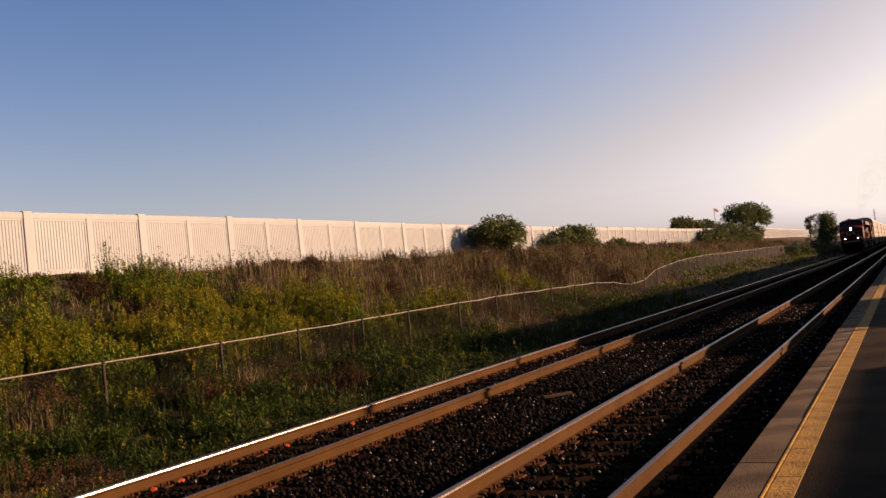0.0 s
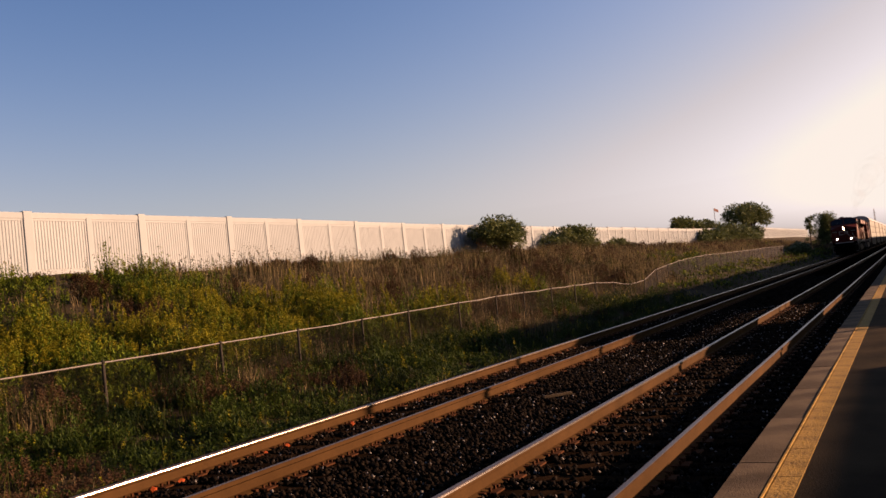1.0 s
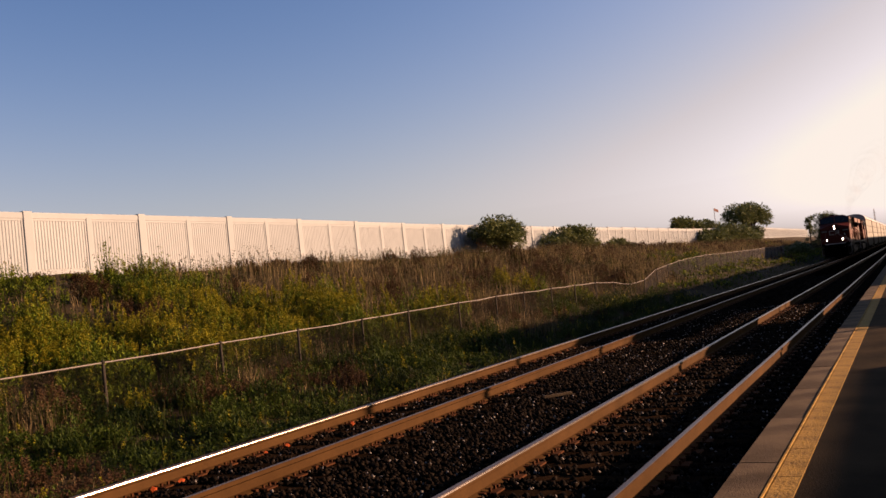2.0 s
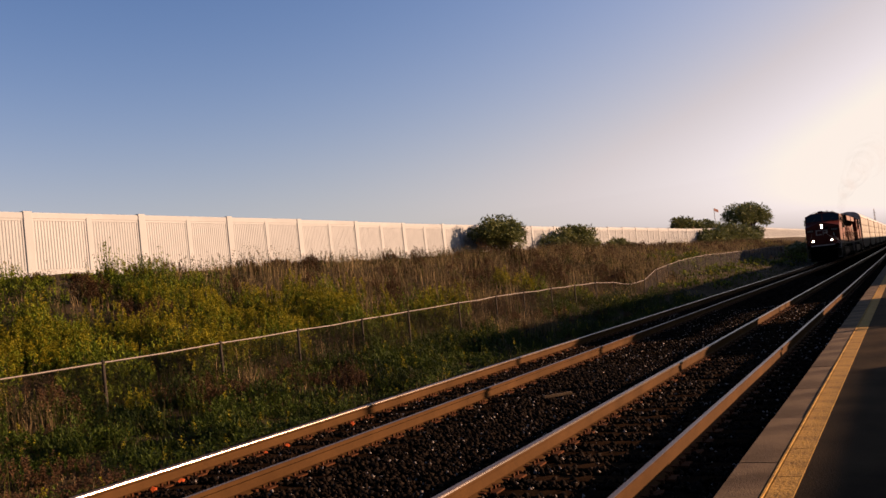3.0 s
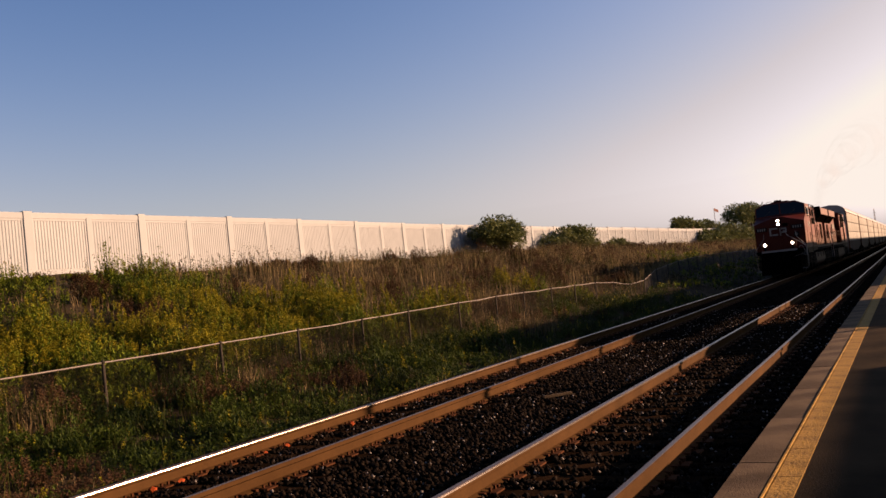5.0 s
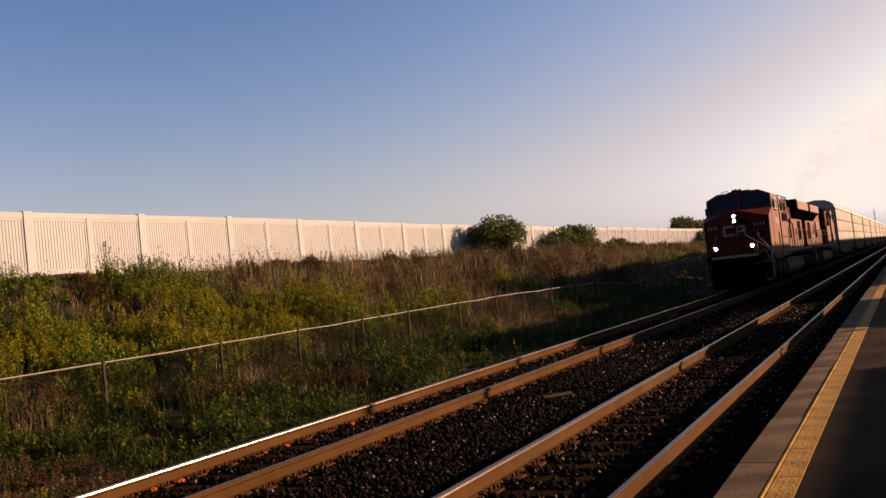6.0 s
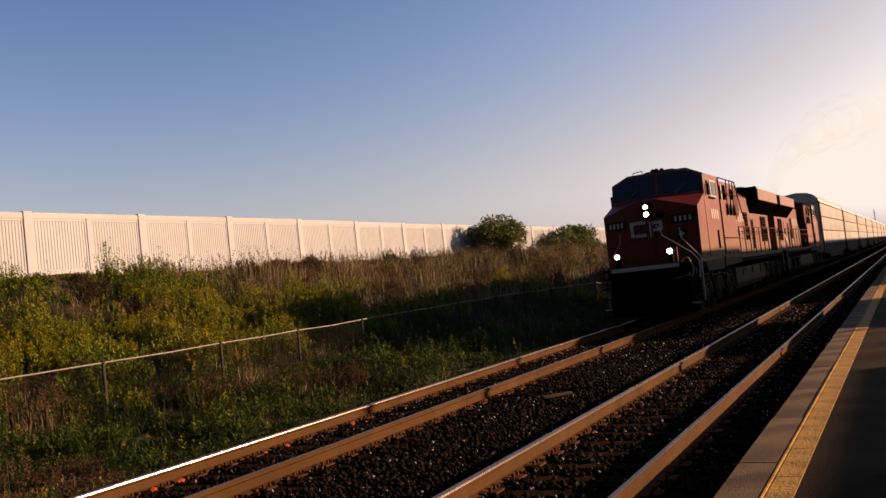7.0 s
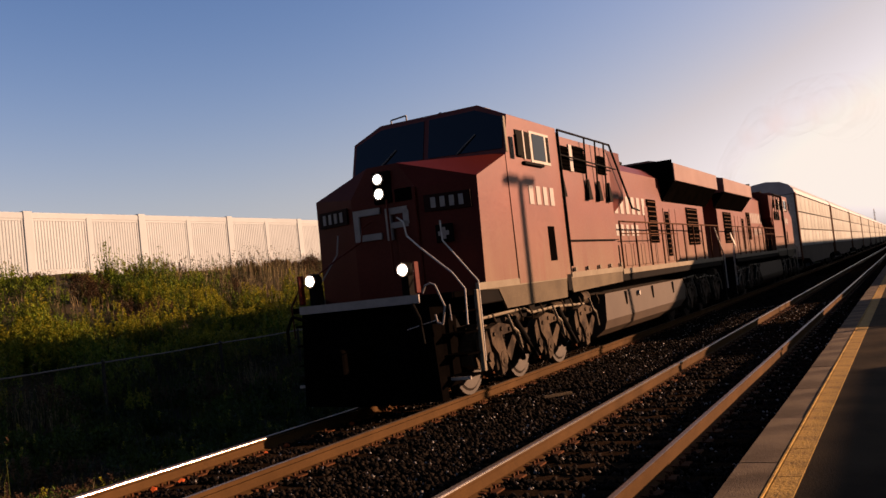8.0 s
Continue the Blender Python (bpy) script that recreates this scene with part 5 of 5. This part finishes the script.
            lean = 0.2 * q * hh + 0.03
            fl = rng.uniform(0, 1, len(idx)) < fl_share
            stalks(x, y, hh, np.cos(a) * lean, np.sin(a) * lean, nleaf if sort < 2 else nleaf // 2, size, fl, out, low, high)

    def edge_stalks(count, x0, x1, y0, y1, hmax, size, share):
        """Single tall stalks with dark seed heads, standing out above the rest."""
        x, y = scatter(rng, count, x0, x1, y0, y1, 1.1)
        h = rng.uniform(0.5, 1.0, count) * hmax
        stalks(x, y, h, rng.normal(0, 0.07, count), rng.normal(0, 0.07, count), 9, size, rng.uniform(0, 1, count) < share, dock, leaf, leaf, 14)

    clumps(600, -30.4, -14.3, 5, 60, 1.15, 52, 0.62, 1.6, 17, 0.14)
    clumps(430, -14.0, -9.8, 5, 48, 1.1, 26, 0.42, 1.25, 15, 0.1, True)
    clumps(420, -30.4, -10.2, 52, 190, 1.3, 14, 1.6, 1.2, 10, 0.3)
    clumps(200, -19.5, -14.3, 8, 44, 1.1, 40, 0.5, 1.35, 16, 0.12)
    clumps(150, -10.2, -9.0, 5, 40, 1.2, 12, 0.35, 1.0, 16, 0.085, True)
    clumps(520, -13.9, -9.3, 5, 26, 1.1, 16, 0.4, 0.42, 12, 0.085, True)
    edge_stalks(300, -29.5, -25.5, 24, 64, 0.95, 0.17, 0.75)
    edge_stalks(700, -25.5, -14.3, 8, 60, 1.35, 0.12, 0.7)
    edge_stalks(420, -13.8, -9.6, 6, 44, 0.85, 0.09, 0.4)
    merge("dry_grass", dry, M_GRASS, "tall dry reddish brown grass on the bank", "grass")
    merge("green_grass", green, M_GREEN, "green grass and weed stems on the bank", "grass")
    merge("weed_leaves", leaf, M_LEAF, "dense dark green weed leaves, low ones with shade in their colour", "weeds")
    merge("yellow_green_leaves", gleaf, M_GOLDLEAF, "yellow green leaves on the bank, coloured bright as lit clump tops", "weeds")
    merge("dry_seed_heads", dock, M_DOCK, "dry dark brown seed heads among the weeds", "weeds")
    merge("goldenrod_plumes", plume, M_PLUME, "yellow flower plumes on tall weeds", "wildflowers")


build_weeds()


# ---- shrubs and trees ----
def crown_points(rng, blobs, count):
    """Leaf points spread through the shells of several uneven clumps: (x, y, z, rx, ry, rz)."""
    w = np.array([b[3] * b[4] + b[4] * b[5] for b in blobs])
    pick = rng.choice(len(blobs), count, p=w / w.sum())
    b = np.array(blobs)[pick]
    d = rng.normal(0, 1, (count, 3))
    d /= np.linalg.norm(d, axis=1)[:, None]
    r = rng.uniform(0.55, 1.0, count) ** 0.5 * (1 + 0.12 * np.sin(d[:, 0] * 7 + b[:, 0]) * np.sin(d[:, 2] * 6 + b[:, 1]) + 0.06 * rng.normal(0, 1, count))
    return b[:, :3] + d * b[:, 3:] * r[:, None]


def build_tree(name, x, y, height, blobs, count, size, label, category, seed, trunk=0.2):
    rng = np.random.default_rng(seed)
    z = float(ground_z(x, y))
    t = thing(name, x, y, z - 0.05, label, category)
    tb = bmesh.new()
    top = Vector((0.1, 0.1, height * 0.72))
    rod(tb, (0, 0, 0), (0.03, 0.02, height * 0.35), trunk, 9, trunk * 0.75)
    rod(tb, (0.03, 0.02, height * 0.35), top, trunk * 0.75, 8, trunk * 0.25)
    for b in blobs:
        base = Vector((0.03, 0.02, height * rng.uniform(0.12, 0.4)))
        tip = Vector(b[:3])
        mid = base.lerp(tip, 0.5) + Vector((0, 0, 0.08 * height))
        rod(tb, base, mid, trunk * 0.42, 6, trunk * 0.28)
        rod(tb, mid, tip, trunk * 0.28, 6, trunk * 0.08)
    part("trunk", tb, M_BARK, t)
    v, *f = leaves(rng, crown_points(rng, blobs, count), size * rng.uniform(0.6, 1.3, count), 0.5)
    crown = soup("crown", v, [np.concatenate(f)], M_BUSH, "")
    crown.parent = t
    return t


def clump(rng, n, rx, ry, z0, z1, r):
    out = []
    for _ in range(n):
        a, q = rng.uniform(0, 6.28), rng.uniform(0, 1) ** 0.5
        z = rng.uniform(z0, z1)
        k = 1 - 0.55 * max(0, (z - z0) / (z1 - z0 + 0.01)) ** 2
        out.append((rx * q * k * math.cos(a), ry * q * k * math.sin(a), z, r * rng.uniform(0.6, 1.2), r * rng.uniform(0.6, 1.2), r * rng.uniform(0.5, 1.0)))
    return out


def build_trees():
    rng = np.random.default_rng(21)
    build_tree("shrub", -29.2, 65.5, 2.8, clump(rng, 20, 1.4, 5.2, 0.5, 2.4, 1.15), 11000, 0.32, "dense round dark green shrub against the wall", "shrub", 1, 0.1)
    build_tree("shrub", -29.2, 83.0, 2.6, clump(rng, 20, 1.3, 7.4, 0.4, 1.9, 1.05), 10000, 0.34, "broad dark green shrub with two upright shoots", "shrub", 2, 0.1)
    build_tree("shrub", -28.8, 96.0, 1.6, clump(rng, 9, 1.0, 4.0, 0.2, 0.8, 0.7), 3500, 0.3, "low brownish shrub at the foot of the wall", "shrub", 3, 0.08)
    for i, (x, y, h, ry, n) in enumerate(((-29.0, 152, 2.2, 7, 12), (-29.0, 166, 3.4, 9, 18), (-29.0, 182, 3.3, 9, 16), (-29.0, 195, 2.6, 6, 10))):
        build_tree("shrub", x, y, h, clump(rng, n, 1.6, ry, 0.6, h * 0.75, 1.5), 6000, 0.55, "dense green bush overgrowing the wall", "shrub", 30 + i, 0.12)
    build_tree("tree", -37, 247, 10.8, clump(rng, 24, 4.5, 22, 5.4, 8.6, 2.6), 10000, 0.8, "broad round-crowned green tree behind the wall", "tree", 5, 0.35)
    build_tree("tree", -35, 172, 4.6, clump(rng, 22, 2.0, 26, 2.2, 4.0, 1.1), 5000, 0.6, "low dark green trees behind the wall", "tree", 6, 0.2)
    build_tree("tree", -34, 150, 4.6, clump(rng, 8, 1.2, 4, 2.6, 4.4, 0.8), 2500, 0.5, "low dark green trees behind the wall", "tree", 7, 0.2)
    build_tree("tree", -13.8, 180, 8.0, clump(rng, 24, 2.3, 2.6, 1.5, 6.0, 1.3), 9000, 0.45, "green tree with a pointed crown beside the track", "tree", 8, 0.2)
    build_tree("tree", -14.5, 158, 6.8, clump(rng, 9, 0.6, 0.7, 1.2, 5.4, 0.55), 1000, 0.4, "thin sparse young tree beside the track", "tree", 9, 0.12)
    build_tree("shrub", -13.5, 128, 2.2, clump(rng, 12, 1.5, 6, 0.3, 1.1, 0.8), 4000, 0.35, "low dark bush at the end of the fence", "shrub", 10, 0.1)


build_trees()


# ---- distance ----
def build_far():
    f = thing("flagpole", -33, 176.5, 4.3, "slim flagpole with a red flag behind the wall", "flagpole")
    part("pole", rod(bmesh.new(), (0, 0, 0), (0, 0, 6.75), 0.07, 8, 0.05), M_GALV, f)
    fl = bmesh.new()
    pts = [(0.1 * math.sin(i * 1.1), 0.05 + 0.5 * i, 6.2 - 0.02 * i + 0.07 * math.sin(i * 1.4)) for i in range(9)]
    for a, c in zip(pts, pts[1:]):
        hull(fl, [(p[0] + o, p[1], p[2] + dz) for p in (a, c) for o in (0, 0.02) for dz in (0, 0.55)])
    part("flag", fl, M_FLAG, f, "red and white flag")
    p = thing("utility_pole", -9.4, 330, -0.3, "tall lattice mast far along the track", "mast")
    m = bmesh.new()
    for a in (-0.3, 0.3):
        for b in (-0.3, 0.3):
            rod(m, (a, b, 0), (a * 0.3, b * 0.3, 12), 0.06, 5)
    for i in range(8):
        z = 1.3 * i
        k, k2 = 0.3 * (1 - 0.058 * z), 0.3 * (1 - 0.058 * (z + 1.3))
        rod(m, (-k, -k, z), (k2, -k2, z + 1.3), 0.03, 4)
        rod(m, (k, -k, z), (-k2, -k2, z + 1.3), 0.03, 4)
    part("mast", m, M_GALV, p)
    part("crossarm", rod(bmesh.new(), (-0.5, 0, 10.6), (0.5, 0, 10.6), 0.05, 6), M_GALV, p)


build_far()


# ---- what moves ----
def motions():
    def run(ob, offset, turn):
        walk(ob, [(float(s), pose(TRACK_1, FRONT_0 + offset - SPEED * s, 0, 0, 0, turn)) for s in range(9)])

    def roll(ob, sign):
        for w in ob.children:
            if w.name.startswith("wheelset"):
                y, z = w.location.y, w.location.z
                walk(w, [(i / 30, pose(0, y, z, sign * math.degrees(SPEED * i / 30 / 0.533))) for i in range(241)])

    run(SMOKE, 0.0, 0)
    run(LOCO_1, 0.0, 0)
    run(LOCO_2, 43.1, 180)
    roll(LOCO_1, 1)
    roll(LOCO_2, -1)
    for i, car in enumerate(CARS):
        run(car, 44.75 + CAR * i, 0)
        if i < 4:
            roll(car, 1)


motions()
